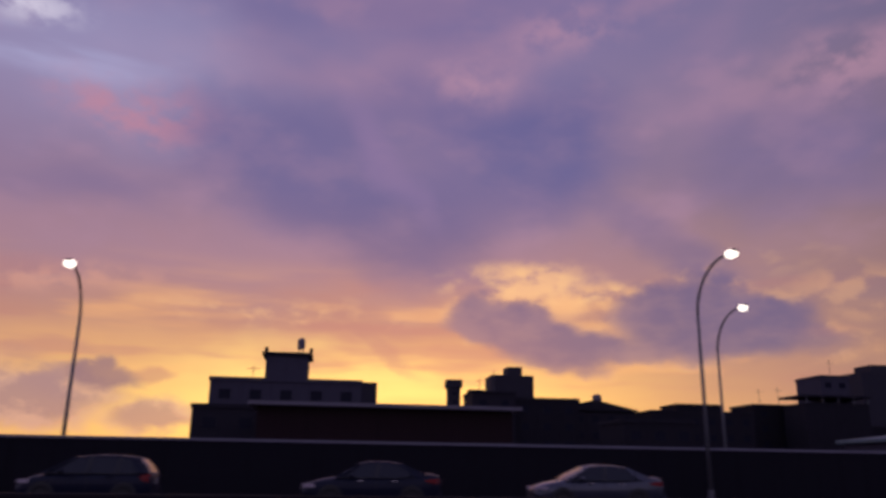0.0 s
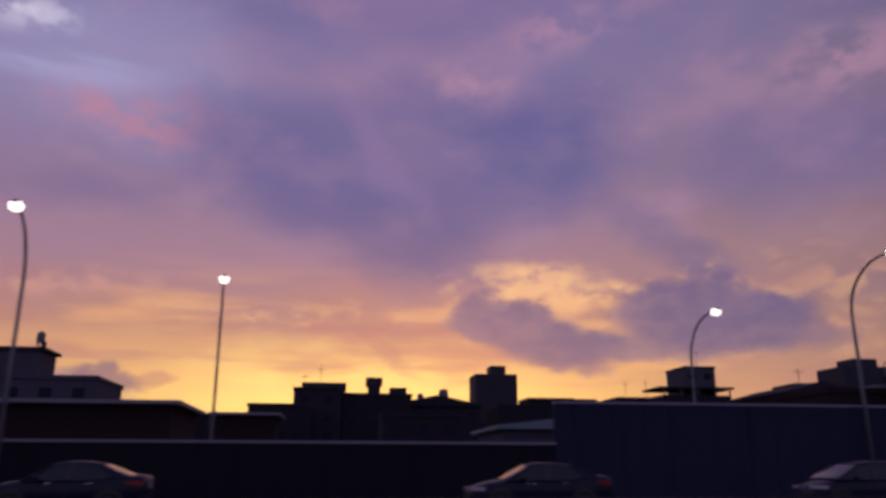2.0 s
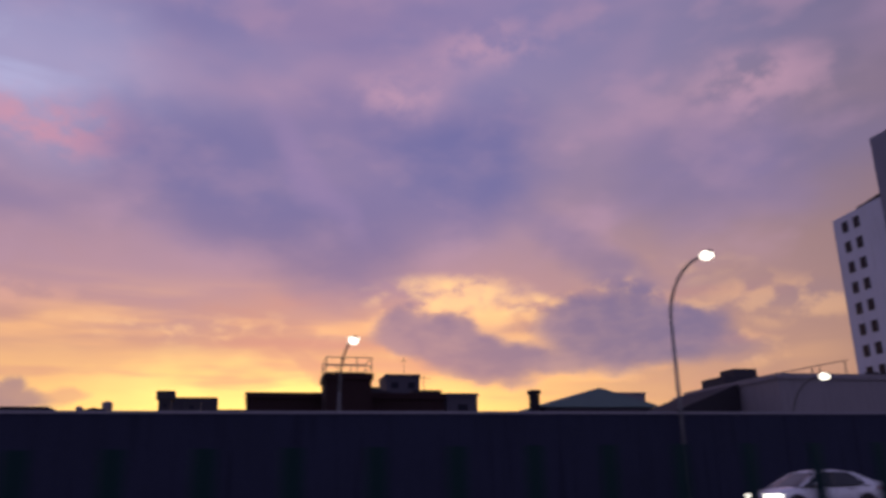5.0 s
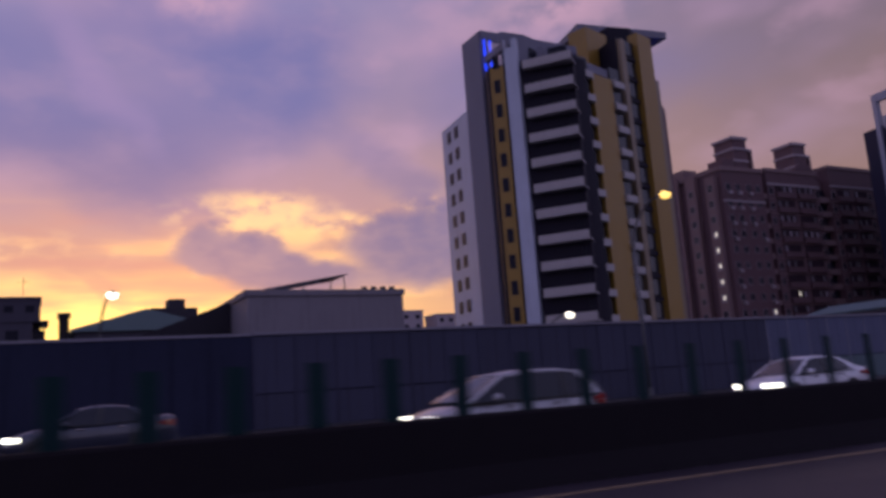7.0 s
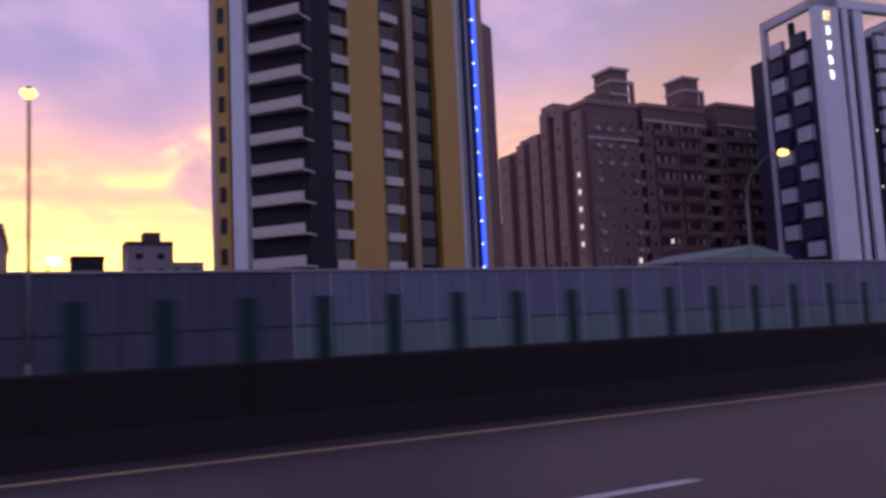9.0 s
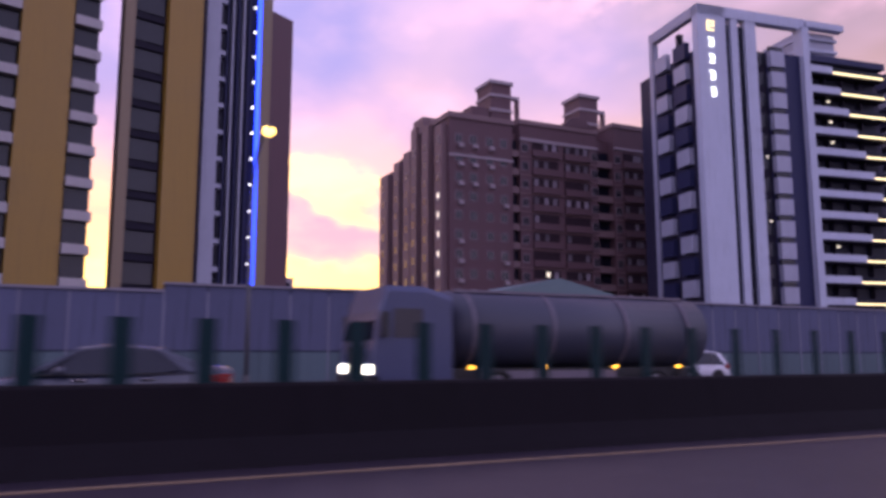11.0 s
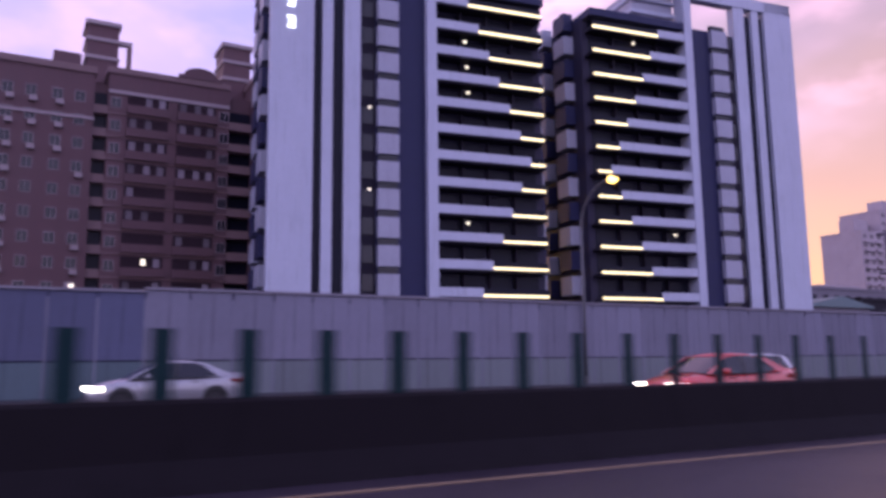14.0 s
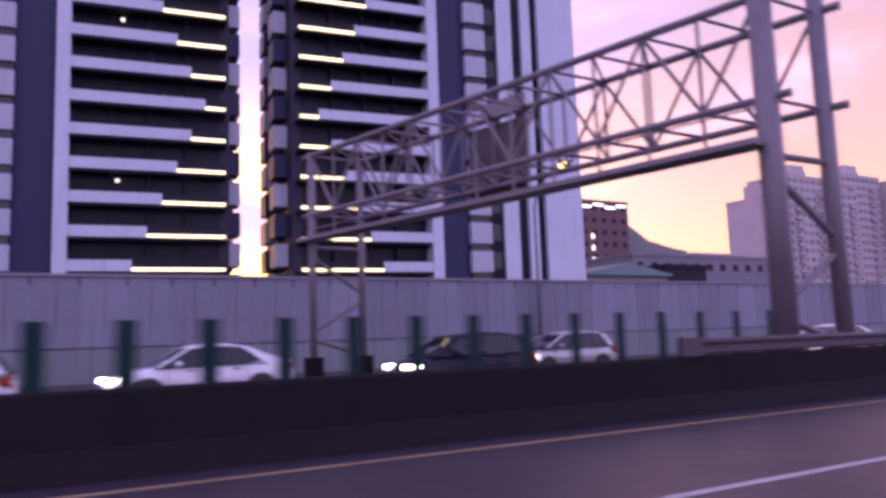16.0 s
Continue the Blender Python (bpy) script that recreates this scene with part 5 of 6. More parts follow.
def wheel(parent, x, y, r, wd=0.20):
    s = 1 if y > 0 else -1
    bm = bmesh.new()
    prof = [(r * 0.66, wd / 2), (r * 0.9, wd / 2), (r, wd / 2 - 0.03), (r, -wd / 2 + 0.03), (r * 0.9, -wd / 2), (r * 0.66, -wd / 2)]
    secs = []
    for i in range(28):
        a = 2 * math.pi * i / 28
        secs.append([bm.verts.new((x + q * math.cos(a), y + w_ * s, r + q * math.sin(a))) for q, w_ in prof])
    for i in range(28):
        a, c = secs[i], secs[(i + 1) % 28]
        for j in range(6):
            bm.faces.new((a[j], a[(j + 1) % 6], c[(j + 1) % 6], c[j]))
    wh = part("wheel", bm, "tyre", parent, "black tyre with alloy rim", smooth=True)
    bm = bmesh.new()
    yo = y + s * (wd / 2 - 0.035)
    rod(bm, (x, y, r), (x, yo - s * 0.05, r), r * 0.66, 24)
    part("rim_back", bm, "plastic", wh)
    bm = bmesh.new()
    for i in range(5):
        a = 2 * math.pi * i / 5 + 0.3
        d = Vector((math.cos(a), 0, math.sin(a)))
        n = Vector((-math.sin(a), 0, math.cos(a)))
        q0, q1 = Vector((x, yo, r)) + d * r * 0.08, Vector((x, yo - s * 0.02, r)) + d * r * 0.64
        vs = []
        for p, hw in ((q0, 0.05), (q1, 0.032)):
            for sg in (-1, 1):
                for dep in (0.0, -0.04 * s):
                    vs.append(bm.verts.new(p + n * hw * sg + Vector((0, dep, 0))))
        for f in ((0, 2, 6, 4), (1, 5, 7, 3), (0, 4, 5, 1), (2, 3, 7, 6), (4, 6, 7, 5), (0, 1, 3, 2)):
            bm.faces.new([vs[k] for k in f])
    rod(bm, (x, yo - s * 0.03, r), (x, yo + s * 0.01, r), r * 0.17, 12)
    part("rim", bm, "rim", wh, "five-spoke alloy rim")
    bm = bmesh.new()
    for i in range(28):
        a0, a1 = 2 * math.pi * i / 28, 2 * math.pi * (i + 1) / 28
        p = []
        for rad in (r * 0.60, r * 0.67):
            for a in (a0, a1):
                p.append(bm.verts.new((x + rad * math.cos(a), yo, r + rad * math.sin(a))))
        bm.faces.new((p[0], p[1], p[3], p[2]))
    part("rim_edge", bm, "rim", wh)


def car(name, at, turn, paint, spec, label, group="", tail="tail", head="head", rails=False):
    """spec: length, width, belt and roof heights, lower body stations, cabin stations."""
    t = thing(name, at, turn, label, "car", group)
    L, W, r = spec["length"], spec["width"] / 2, spec["wheel"]
    bm = bmesh.new()
    secs = []
    for x, zlo, zhi, k in spec["body"]:
        secs.append(body_section(x, zlo, zhi, W * k))
    loft(bm, secs)
    part("body", bm, paint, t, smooth=True)
    # wheel arches: dark rounded openings set on the flanks
    for wx in spec["axles"]:
        for s in (1, -1):
            bm = bmesh.new()
            yo = s * (W + 0.004)
            pts = []
            for i in range(17):
                a = math.pi * i / 16
                pts.append((wx + (r + 0.085) * math.cos(a), r + (r + 0.085) * math.sin(a)))
            pts = [(wx + r + 0.085, 0.18)] + pts + [(wx - r - 0.085, 0.18)]
            a_ = [bm.verts.new((px, yo, pz)) for px, pz in pts]
            c_ = [bm.verts.new((px, yo - s * 0.22, pz)) for px, pz in pts]
            bm.faces.new(a_)
            bm.faces.new(list(reversed(c_)))
            for i in range(len(pts)):
                j = (i + 1) % len(pts)
                bm.faces.new((a_[i], a_[j], c_[j], c_[i]))
            part("wheel_arch", bm, "plastic", t)
            wheel(t, wx, s * (W - 0.085), r)
    # cabin: glass house with painted roof
    st = spec["cabin"]
    bm = bmesh.new()
    rings = []
    for x, zb, zt, wb, wt in st:
        rings.append([bm.verts.new((x, W * wb, zb)), bm.verts.new((x, W * wt, zt)), bm.verts.new((x, W * wt * 0.5, zt + 0.02)), bm.verts.new((x, -W * wt * 0.5, zt + 0.02)), bm.verts.new((x, -W * wt, zt)), bm.verts.new((x, -W * wb, zb))])
    for a, c in zip(rings, rings[1:]):
        for i in range(5):
            bm.faces.new((a[i], a[i + 1], c[i + 1], c[i]))
    bm.faces.new(list(reversed(rings[0])))
    bm.faces.new(rings[-1])
    part("glazing", bm, "car_glass", t, "dark tinted windows")
    # roof skin
    bm = bmesh.new()
    rs = [s for s in st if s[0] >= spec["roof"][0] - 0.01 and s[0] <= spec["roof"][1] + 0.01]
    secs = []
    for x, zb, zt, wb, wt in rs:
        w_ = W * wt + 0.015
        secs.append([(x, w_, zt - 0.05), (x, w_ - 0.01, zt + 0.012), (x, w_ * 0.55, zt + 0.045), (x, 0, zt + 0.055), (x, -w_ * 0.55, zt + 0.045), (x, -w_ + 0.01, zt + 0.012), (x, -w_, zt - 0.05)])
    loft(bm, secs)
    part("roof", bm, paint, t, smooth=True)
    # pillars on both sides
    for (xb, zb, wb, xt, zt, wt, th, mat) in spec["pillars"]:
        for s in (1, -1):
            bm = bmesh.new()
            p, q = Vector((xb, s * (W * wb + 0.006), zb)), Vector((xt, s * (W * wt + 0.006), zt))
            vs = []
            for c in (p, q):
                for dx in (-th / 2, th / 2):
                    for dy in (0.012, -0.05):
                        vs.append(bm.verts.new(c + Vector((dx, s * dy, 0))))
            for f in ((0, 2, 6, 4), (1, 5, 7, 3), (0, 4, 5, 1), (2, 3, 7, 6), (4, 6, 7, 5), (0, 1, 3, 2)):
                bm.faces.new([vs[k] for k in f])
            part("pillar", bm, mat or paint, t)
    # broad rear roof pillars as panels on the flanks
    if spec.get("quarter"):
        for s in (1, -1):
            bm = bmesh.new()
            a_ = [bm.verts.new((px, s * (W * k + 0.014), pz)) for px, pz, k in spec["quarter"]]
            c_ = [bm.verts.new((px, s * (W * k - 0.03), pz)) for px, pz, k in spec["quarter"]]
            bm.faces.new(a_)
            bm.faces.new(list(reversed(c_)))
            for i in range(len(a_)):
                j = (i + 1) % len(a_)
                bm.faces.new((a_[i], a_[j], c_[j], c_[i]))
            part("rear_pillar", bm, paint, t)
    xr, xf = spec["body"][0][0], spec["body"][-1][0]
    # lamps, bumpers, mirrors, handles, plate
    zb, zt, x0, wrap = spec["tail"]
    for s in (1, -1):
        path = [(x0 - 0.035, W * 0.62), (x0 - 0.025, W * 0.88), (x0 + wrap * 0.25, W + 0.006), (x0 + wrap * 0.6, W + 0.014), (x0 + wrap, W + 0.012)]
        zm = zb + (zt - zb) * 0.55

        def lens(z_low, z_top):
            bm = bmesh.new()
            secs = []
            for (px, py), lo, hi in zip(path, z_low, z_top):
                secs.append([(px, s * py, lo), (px, s * py, hi), (px + 0.05, s * (py - 0.05), hi), (px + 0.05, s * (py - 0.05), lo)])
            loft(bm, secs)
            return bm

        drop = (zt - zb) * 0.22
        lamp = part("tail_lamp", lens([zm] * 5, [zt - 0.02, zt, zt, zt - drop * 0.4, zt - drop]), spec.get("tail_top", "tail_off"), t, "red tail lamp", 0.008)
        part("lower_lens", lens([zb + 0.02, zb, zb + 0.01, zb + drop * 0.8, zm - drop * 0.8], [zm - 0.01] * 5), "tail_off" if group else spec.get("tail_low", "tail"), lamp, "", 0.008)
        if not group:
            box_part("bulb", (x0 - 0.055, x0 - 0.02, *sorted((s * W * 0.68, s * W * 0.80)), zt - 0.115, zt - 0.06), "tail_hot", lamp, "glowing bulb")
            box_part("side_bulb", (x0 + 0.03, x0 + 0.03 + wrap * 0.28, *sorted((s * (W + 0.004), s * (W + 0.022))), zt - 0.12, zt - 0.07), "tail_hot", lamp, "glowing bulb")
        bm = bmesh.new()
        zh = spec["head"]
        pts = [(xf + 0.01, W * 0.48), (xf - 0.02, W * 0.78), (xf - 0.30, W * 0.985), (xf - 0.42, W * 0.95), (xf - 0.3, W * 0.55)]
        prism(bm, [(px, s * py) for px, py in pts], zh - 0.05, zh + 0.06)
        part("head_lamp", bm, head, t, "head lamp", 0.02)
        bm = bmesh.new()
        mx = spec["mirror"]
        bmesh.ops.create_uvsphere(bm, u_segments=12, v_segments=8, radius=0.5, matrix=Matrix.Translation((mx, s * (W + 0.10), spec["mirror_z"])) @ Matrix.Diagonal((0.16, 0.24, 0.17, 1)))
        part("mirror", bm, paint, t, smooth=True)
        for hx in spec["handles"]:
            bm = bmesh.new()
            box(bm, hx - 0.11, hx + 0.11, *sorted((s * (W - 0.01), s * (W + 0.028))), spec["handle_z"] - 0.018, spec["handle_z"] + 0.018)
            part("door_handle", bm, spec.get("handle", paint), t, "", 0.008)
        for dx in spec["seams"]:
            bm = bmesh.new()
            box(bm, dx - 0.006, dx + 0.006, *sorted((s * (W - 0.02), s * (W + 0.003))), 0.36, spec["belt"] - 0.06)
            part("door_seam", bm, "plastic", t)
        bm = bmesh.new()
        box(bm, spec["axles"][0] + r + 0.12, spec["axles"][1] - r - 0.12, *sorted((s * (W - 0.05), s * (W + 0.008))), 0.20, 0.31)
        part("sill", bm, spec.get("sill", paint), t, "", 0.015)
        bm = bmesh.new()
        box(bm, spec["belt_line"][0], spec["belt_line"][1], *sorted((s * (W * 0.93), s * (W * 0.965))), spec["belt"] - 0.012, spec["belt"] + 0.018)
        part("belt_trim", bm, spec.get("belt_trim", "plastic"), t)
        if rails:
            bm = bmesh.new()
            ra, rb_ = spec["roof"]
            zt_ = spec["rail_z"]
            rod(bm, (ra + 0.35, s * W * 0.72, zt_), (rb_ - 0.35, s * W * 0.74, zt_ + 0.01), 0.022, 8)
            rod(bm, (ra + 0.12, s * W * 0.72, zt_ - 0.09), (ra + 0.35, s * W * 0.72, zt_), 0.022, 8)
            rod(bm, (rb_ - 0.12, s * W * 0.74, zt_ - 0.09), (rb_ - 0.35, s * W * 0.74, zt_ + 0.01), 0.022, 8)
            part("roof_rail", bm, "plastic", t, "black roof rail")
    px, pz = spec["plate"]
    pl = box_part("number_plate", (px - 0.02, px + 0.005, -0.20, 0.20, pz - 0.085, pz + 0.085), "plate", t, "white number plate", 0.006)
    bm = bmesh.new()
    for i in range(6):
        box(bm, px - 0.026, px - 0.019, -0.15 + 0.052 * i, -0.115 + 0.052 * i, pz - 0.045, pz + 0.045)
    part("plate_bar", bm, "plastic", pl)
    box_part("rear_bumper", (xr - 0.05, xr + 0.25, -W * 0.90, W * 0.90, 0.30, 0.50), spec.get("bumper", paint), t, "", 0.05)
    box_part("rear_skirt", (xr + 0.02, xr + 0.3, -W * 0.84, W * 0.84, 0.20, 0.31), "plastic", t, "", 0.02)
    box_part("front_grille", (xf - 0.06, xf + 0.015, -W * 0.55, W * 0.55, 0.34, 0.52), "plastic", t, "", 0.02)
    if spec.get("wiper"):
        bm = bmesh.new()
        wx, wz = spec["wiper"]
        rod(bm, (wx, 0.05, wz), (wx + 0.02, 0.42, wz + 0.05), 0.016, 6)
        part("rear_wiper", bm, "plastic", t)
    return t


SEDAN = dict(quarter=[(-1.90, 1.02, 0.885), (-1.42, 0.965, 0.955), (-1.04, 1.26, 0.80), (-0.80, 1.40, 0.735), (-1.0, 1.385, 0.735), (-1.32, 1.255, 0.755)], length=4.62, width=1.78, wheel=0.315, axles=(-1.32, 1.38), belt=0.93, roof=(-0.98, 0.42), head=0.66, mirror=0.72, mirror_z=1.0,
             body=[(-2.30, 0.46, 0.92, 0.80), (-2.24, 0.30, 1.02, 0.90), (-2.05, 0.25, 1.06, 0.96), (-1.6, 0.23, 1.03, 1.0), (-0.6, 0.22, 0.95, 1.0), (0.7, 0.22, 0.93, 1.0), (1.25, 0.22, 0.92, 0.99), (1.75, 0.23, 0.83, 0.96), (2.1, 0.26, 0.72, 0.90), (2.27, 0.32, 0.62, 0.80), (2.31, 0.40, 0.55, 0.70)],
             cabin=[(-1.86, 1.03, 1.05, 0.88, 0.72), (-1.30, 1.0, 1.26, 0.93, 0.74), (-0.98, 0.96, 1.375, 0.955, 0.72), (-0.50, 0.95, 1.425, 0.965, 0.72), (0.0, 0.94, 1.43, 0.965, 0.72), (0.42, 0.93, 1.37, 0.96, 0.72), (0.85, 0.93, 1.15, 0.95, 0.75), (1.22, 0.92, 0.96, 0.93, 0.80)],
             pillars=[(-1.72, 1.03, 0.90, -0.95, 1.38, 0.73, 0.20, None), (-0.12, 0.93, 0.965, -0.20, 1.41, 0.725, 0.11, "plastic"), (1.18, 0.93, 0.94, 0.38, 1.39, 0.725, 0.10, None)],
             tail=(0.76, 0.93, -2.22, 0.42), tail_top="tail_off", tail_low="tail", handles=(-0.72, 0.40), handle_z=0.84, handle="chrome", seams=(-0.98, -0.10, 0.98), belt_line=(-1.5, 1.1), plate=(-2.29, 0.80), sill="plastic")
SUV = dict(length=4.15, width=1.76, wheel=0.33, axles=(-1.22, 1.28), belt=1.04, roof=(-1.62, 0.45), head=0.80, mirror=0.74, mirror_z=1.10, rail_z=1.63,
           body=[(-2.03, 0.46, 0.98, 0.86), (-1.98, 0.32, 1.06, 0.93), (-1.80, 0.27, 1.07, 0.97), (-1.3, 0.25, 1.06, 1.0), (0.6, 0.25, 1.03, 1.0), (1.1, 0.25, 1.02, 0.99), (1.55, 0.26, 0.95, 0.96), (1.88, 0.28, 0.86, 0.91), (2.04, 0.34, 0.74, 0.82), (2.08, 0.42, 0.64, 0.70)],
           cabin=[(-1.98, 1.06, 1.08, 0.90, 0.78), (-1.86, 1.06, 1.28, 0.91, 0.77), (-1.66, 1.06, 1.50, 0.93, 0.76), (-1.2, 1.05, 1.545, 0.955, 0.76), (-0.4, 1.04, 1.565, 0.96, 0.76), (0.15, 1.03, 1.545, 0.96, 0.76), (0.45, 1.03, 1.48, 0.955, 0.76), (0.95, 1.03, 1.22, 0.945, 0.78), (1.35, 1.02, 1.06, 0.93, 0.82)],
           pillars=[(-1.70, 1.06, 0.945, -1.45, 1.52, 0.765, 0.30, None), (-0.98, 1.05, 0.96, -1.0, 1.53, 0.765, 0.12, None), (-0.05, 1.04, 0.962, -0.12, 1.55, 0.765, 0.12, None), (1.28, 1.03, 0.945, 0.40, 1.50, 0.765, 0.10, None)],
           tail=(0.74, 1.02, -1.96, 0.30), tail_top="tail", tail_low="tail_clear", handles=(-0.72, 0.40), handle_z=0.93, seams=(-0.95, -0.06, 0.98), belt_line=(-1.6, 1.2), plate=(-2.02, 0.80), wiper=(-2.0, 1.08), bumper="plastic", sill="plastic")
HATCH = dict(length=4.15, width=1.72, wheel=0.31, axles=(-1.22, 1.26), belt=0.95, roof=(-1.60, 0.40), head=0.70, mirror=0.72, mirror_z=1.03, rail_z=1.6,
             body=[(-2.03, 0.44, 0.92, 0.86), (-1.98, 0.30, 0.98, 0.93), (-1.80, 0.25, 0.99, 0.97), (-1.3, 0.23, 0.98, 1.0), (0.6, 0.23, 0.95, 1.0), (1.1, 0.23, 0.94, 0.99), (1.55, 0.24, 0.86, 0.96), (1.88, 0.27, 0.75, 0.90), (2.04, 0.33, 0.64, 0.80), (2.08, 0.40, 0.56, 0.70)],
             cabin=[(-1.98, 0.98, 1.0, 0.90, 0.78), (-1.84, 0.98, 1.2, 0.91, 0.77), (-1.60, 0.98, 1.42, 0.93, 0.75), (-1.0, 0.97, 1.49, 0.955, 0.74), (-0.3, 0.96, 1.50, 0.96, 0.74), (0.4, 0.95, 1.43, 0.955, 0.74), (0.9, 0.95, 1.18, 0.945, 0.77), (1.35, 0.94, 0.98, 0.93, 0.82)],
             pillars=[(-1.72, 0.98, 0.945, -1.42, 1.44, 0.755, 0.24, None), (-0.95, 0.97, 0.96, -1.0, 1.46, 0.745, 0.10, "plastic"), (-0.05, 0.96, 0.962, -0.12, 1.48, 0.745, 0.10, "plastic"), (1.28, 0.95, 0.945, 0.38, 1.45, 0.745, 0.10, None)],
             tail=(0.70, 0.96, -1.96, 0.24), handles=(-0.72, 0.40), handle_z=0.86, seams=(-0.95, -0.06, 0.98), belt_line=(-1.6, 1.2), plate=(-2.02, 0.74))

SUV_AT, SEDAN_AT = (128.0, 5.2, 0.0), (135.3, 6.75, 0.0)
car("suv", SUV_AT, 0.0, "car_dark", SUV, "dark blue compact suv with roof rails and lit tail lamps", rails=True, head="tail_clear")


def lower(z):
    """Heights of a car with a flatter cabin."""
    return z if z < 1.0 else 1.0 + (z - 1.0) * 0.84


LOW_SEDAN = dict(SEDAN, cabin=[(x, lower(zb), lower(zt), wb, wt) for x, zb, zt, wb, wt in SEDAN["cabin"]],
                 pillars=[(xb, lower(zb), wb, xt, lower(zt), wt, th, mat) for xb, zb, wb, xt, zt, wt, th, mat in SEDAN["pillars"]],
                 quarter=[(x, lower(z), k) for x, z, k in SEDAN["quarter"]])
car("sedan", (46.0, 7.4, 0.0), 0.0, "car_grey", LOW_SEDAN, "silver four-door sedan in the inner lane", head="tail_clear")
car("sedan", SEDAN_AT, 0.0, "car_white", SEDAN, "white four-door sedan with lit red tail lamps", head="tail_clear")

ONCOMING = [
    (-7.5, 28.0, HATCH, "car_dark", "dark hatchback"), (1.6, 28.0, SEDAN, "car_dark", "dark sedan"), (9.5, 28.0, SEDAN, "car_blue", "blue sedan"),
    (24.2, 28.0, SEDAN, "car_dark", "dark sedan"), (38.6, 28.0, SEDAN, "car_dark", "dark sedan"),
    (50.0, 28.0, HATCH, "car_dark", "dark hatchback"), (56.6, 31.0, SEDAN, "car_blue", "blue sedan"),
    (97.0, 28.0, SEDAN, "car_white", "white sedan"), (105.5, 30.2, SEDAN, "car_white", "white sedan"), (110.6, 28.0, SEDAN, "car_blue", "blue sedan"),
    (117.6, 16.0, HATCH, "car_grey", "silver hatchback"), (131.0, 19.6, SEDAN, "car_white", "white sedan"),
    (174.6, 16.0, SEDAN, "car_blue", "blue sedan"), (199.4, 27.6, HATCH, "car_white", "white hatchback"),
    (212.0, 19.6, SEDAN, "car_dark", "dark sedan"), (219.5, 23.2, HATCH, "car_white", "white hatchback"), (226.0, 19.0, HATCH, "car_white", "white hatchback"),
    (235.0, 26.4, SEDAN, "car_grey", "silver sedan"), (247.6, 16.0, SEDAN, "car_red", "red sedan"), (257.3, 23.2, HATCH, "car_white", "white hatchback"),
    (264.8, 18.4, HATCH, "car_white", "white hatchback"), (271.0, 20.4, SEDAN, "car_white", "white sedan"), (277.6, 18.4, HATCH, "car_dark", "dark hatchback"),
    (284.6, 22.8, HATCH, "car_grey", "silver hatchback"), (296.0, 19.6, SEDAN, "car_white", "white sedan"),
]
made = {}
for cx, cy, spec, paint, words in ONCOMING:
    lit = cx > 60.0
    key = (id(spec), paint, lit)
    if key not in made:
        label = words + (" with bright head lamps on the far carriageway" if lit else " with unlit lamps on the far carriageway")
        made[key] = car("oncoming_car", (cx, cy, 0.02), 180.0, paint, spec, label, "oncoming cars", tail="tail_off", head="head" if lit else "tail_clear")
    else:
        copy_thing(made[key], pose(cx, cy, 0.02, 0, 0, 180.0))


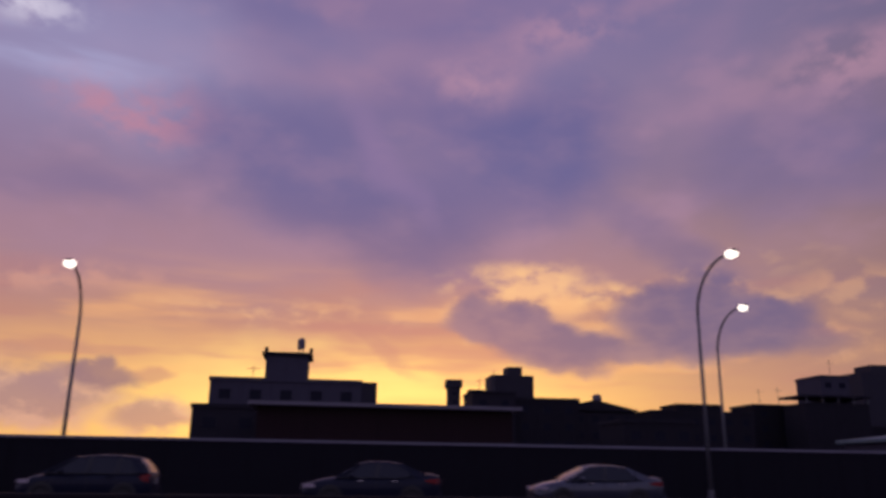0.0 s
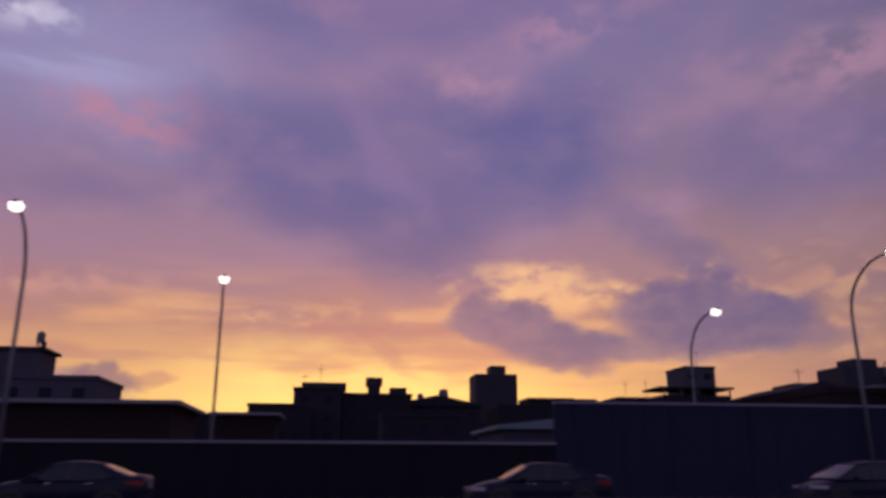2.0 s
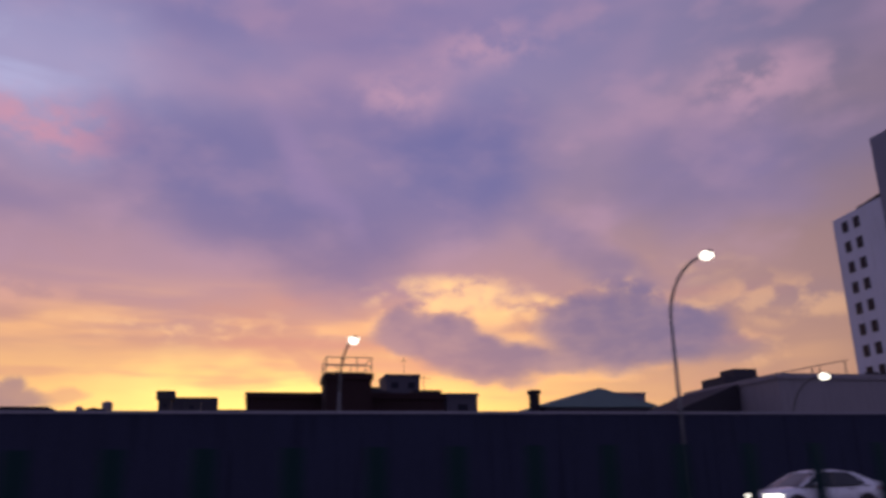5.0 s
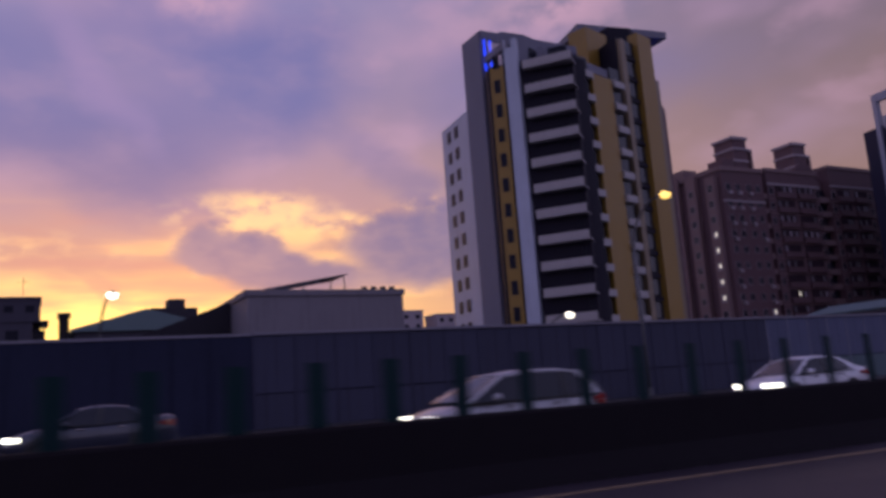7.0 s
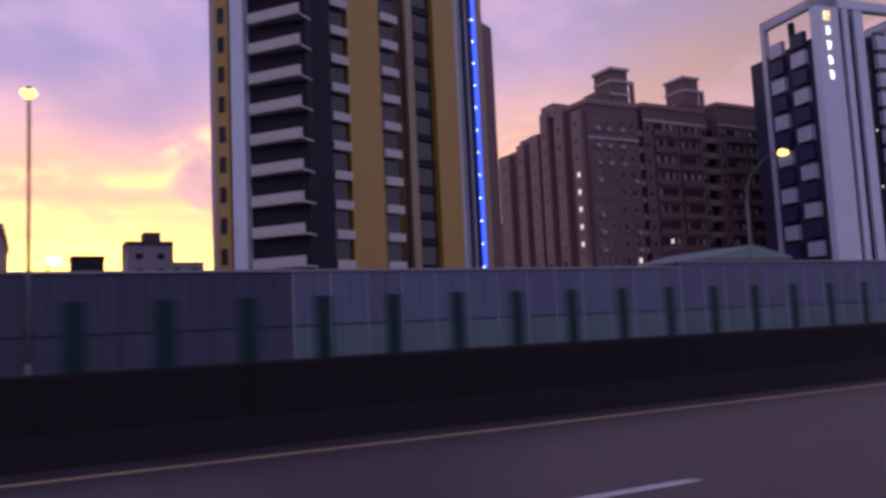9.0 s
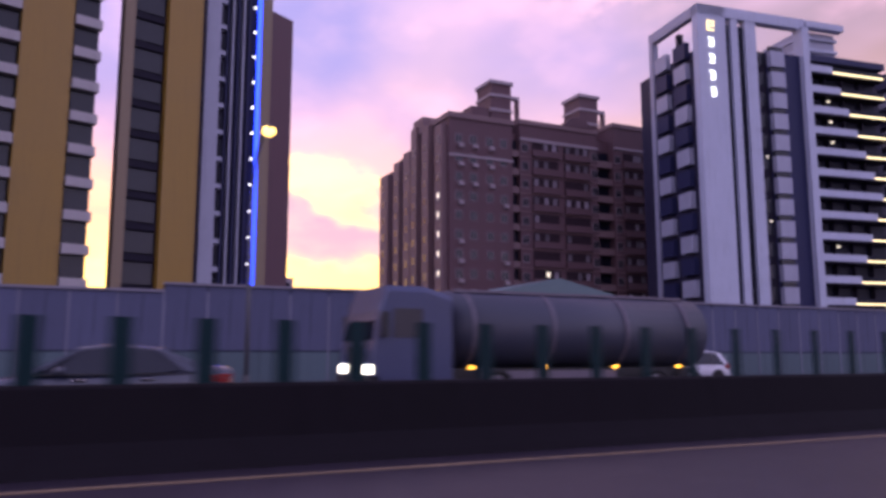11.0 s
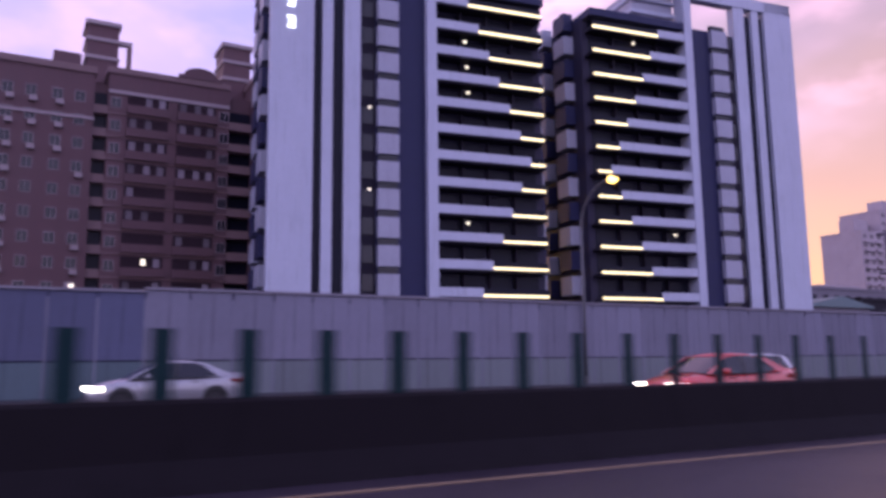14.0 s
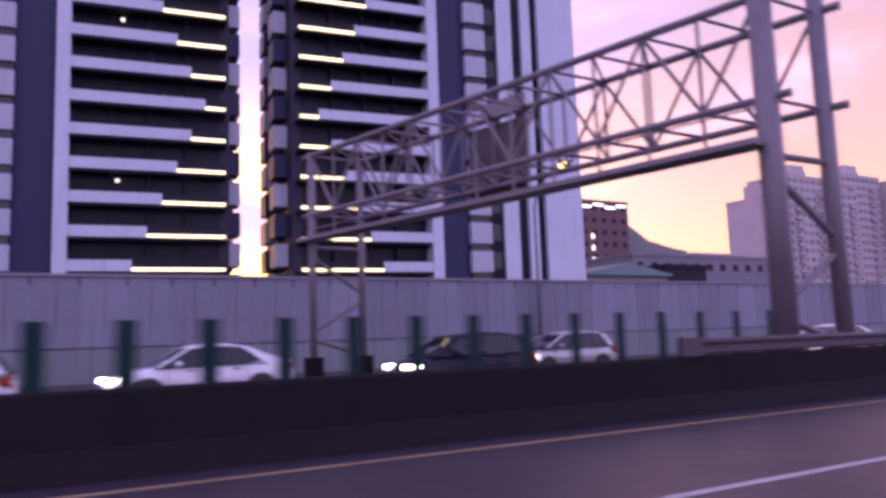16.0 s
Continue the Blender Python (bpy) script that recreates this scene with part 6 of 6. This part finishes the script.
def truck(at, turn, label, tanker):
    t = thing("truck", at, turn, label, "truck", "oncoming cars")
    bm = bmesh.new()
    secs = []
    for x, zt in ((3.2, 2.75), (3.9, 2.95), (4.9, 2.95), (5.1, 2.35), (5.25, 1.4), (5.25, 0.75)):
        secs.append([(x, 1.22, 0.7), (x, 1.22, zt - 0.15), (x, 1.1, zt), (x, -1.1, zt), (x, -1.22, zt - 0.15), (x, -1.22, 0.7)])
    loft(bm, secs[:5])
    part("cab", bm, "truck_navy", t, "dark blue truck cab", 0.05)
    bm = bmesh.new()
    vs = [bm.verts.new(p) for p in ((5.03, 1.0, 2.55), (5.03, -1.0, 2.55), (5.25, -1.05, 1.65), (5.25, 1.05, 1.65), (4.9, 1.0, 2.55), (4.9, -1.0, 2.55), (5.0, -1.05, 1.65), (5.0, 1.05, 1.65))]
    for f in ((0, 1, 2, 3), (7, 6, 5, 4), (0, 4, 5, 1), (2, 6, 7, 3), (0, 3, 7, 4), (1, 5, 6, 2)):
        bm.faces.new([vs[i] for i in f])
    part("windscreen", bm, "car_glass", t, "dark windscreen")
    for s in (1, -1):
        box_part("side_window", (4.0, 4.75, *sorted((s * 1.215, s * 1.235)), 1.7, 2.4), "car_glass", t)
        box_part("head_lamp", (5.2, 5.30, *sorted((s * 0.75, s * 1.1)), 0.85, 1.05), "head", t, "bright head lamp")
        box_part("mirror", (4.95, 5.1, *sorted((s * 1.3, s * 1.48)), 1.7, 2.3), "plastic", t)
        for i in range(4):
            box_part("marker_lamp", (-4.0 + 2.2 * i, -3.85 + 2.2 * i, *sorted((s * 1.21, s * 1.235)), 0.95, 1.02), "marker", t, "amber side marker lamp")
    box_part("bumper", (5.1, 5.35, -1.22, 1.22, 0.4, 0.8), "plastic", t, "", 0.04)
    box_part("grille", (5.24, 5.28, -0.6, 0.6, 0.85, 1.5), "plastic", t)
    box_part("chassis", (-5.2, 4.6, -0.5, 0.5, 0.65, 0.95), "plastic", t)
    if tanker:
        bm = bmesh.new()
        rod(bm, (-5.3, 0, 1.95), (3.0, 0, 1.95), 1.0, 28)
        part("tank", bm, "tank", t, "long dark grey tank", smooth=True)
        for x in (-4.6, -2.4, 0.0, 2.4):
            bm = bmesh.new()
            rod(bm, (x, 0, 1.95), (x + 0.08, 0, 1.95), 1.03, 28)
            part("tank_band", bm, "steel", t)
        box_part("tank_walkway", (-5.0, 2.7, -0.3, 0.3, 2.93, 3.0), "steel", t)
    else:
        box_part("cargo_box", (-4.8, 3.0, -1.23, 1.23, 1.0, 3.1), "car_white", t, "white cargo box", 0.03)
    box_part("side_guard", (-1.8, 2.4, -1.15, -1.1, 0.5, 0.9), "steel", t)
    box_part("side_guard", (-1.8, 2.4, 1.1, 1.15, 0.5, 0.9), "steel", t)
    for x in (4.1, 1.9, -3.2, -4.4):
        for s in (1, -1):
            wheel(t, x, s * 1.05, 0.48, 0.3)
    return t


truck((185.7, 18.4, 0.02), 180.0, "dark blue tanker truck with a long dark grey tank", True)
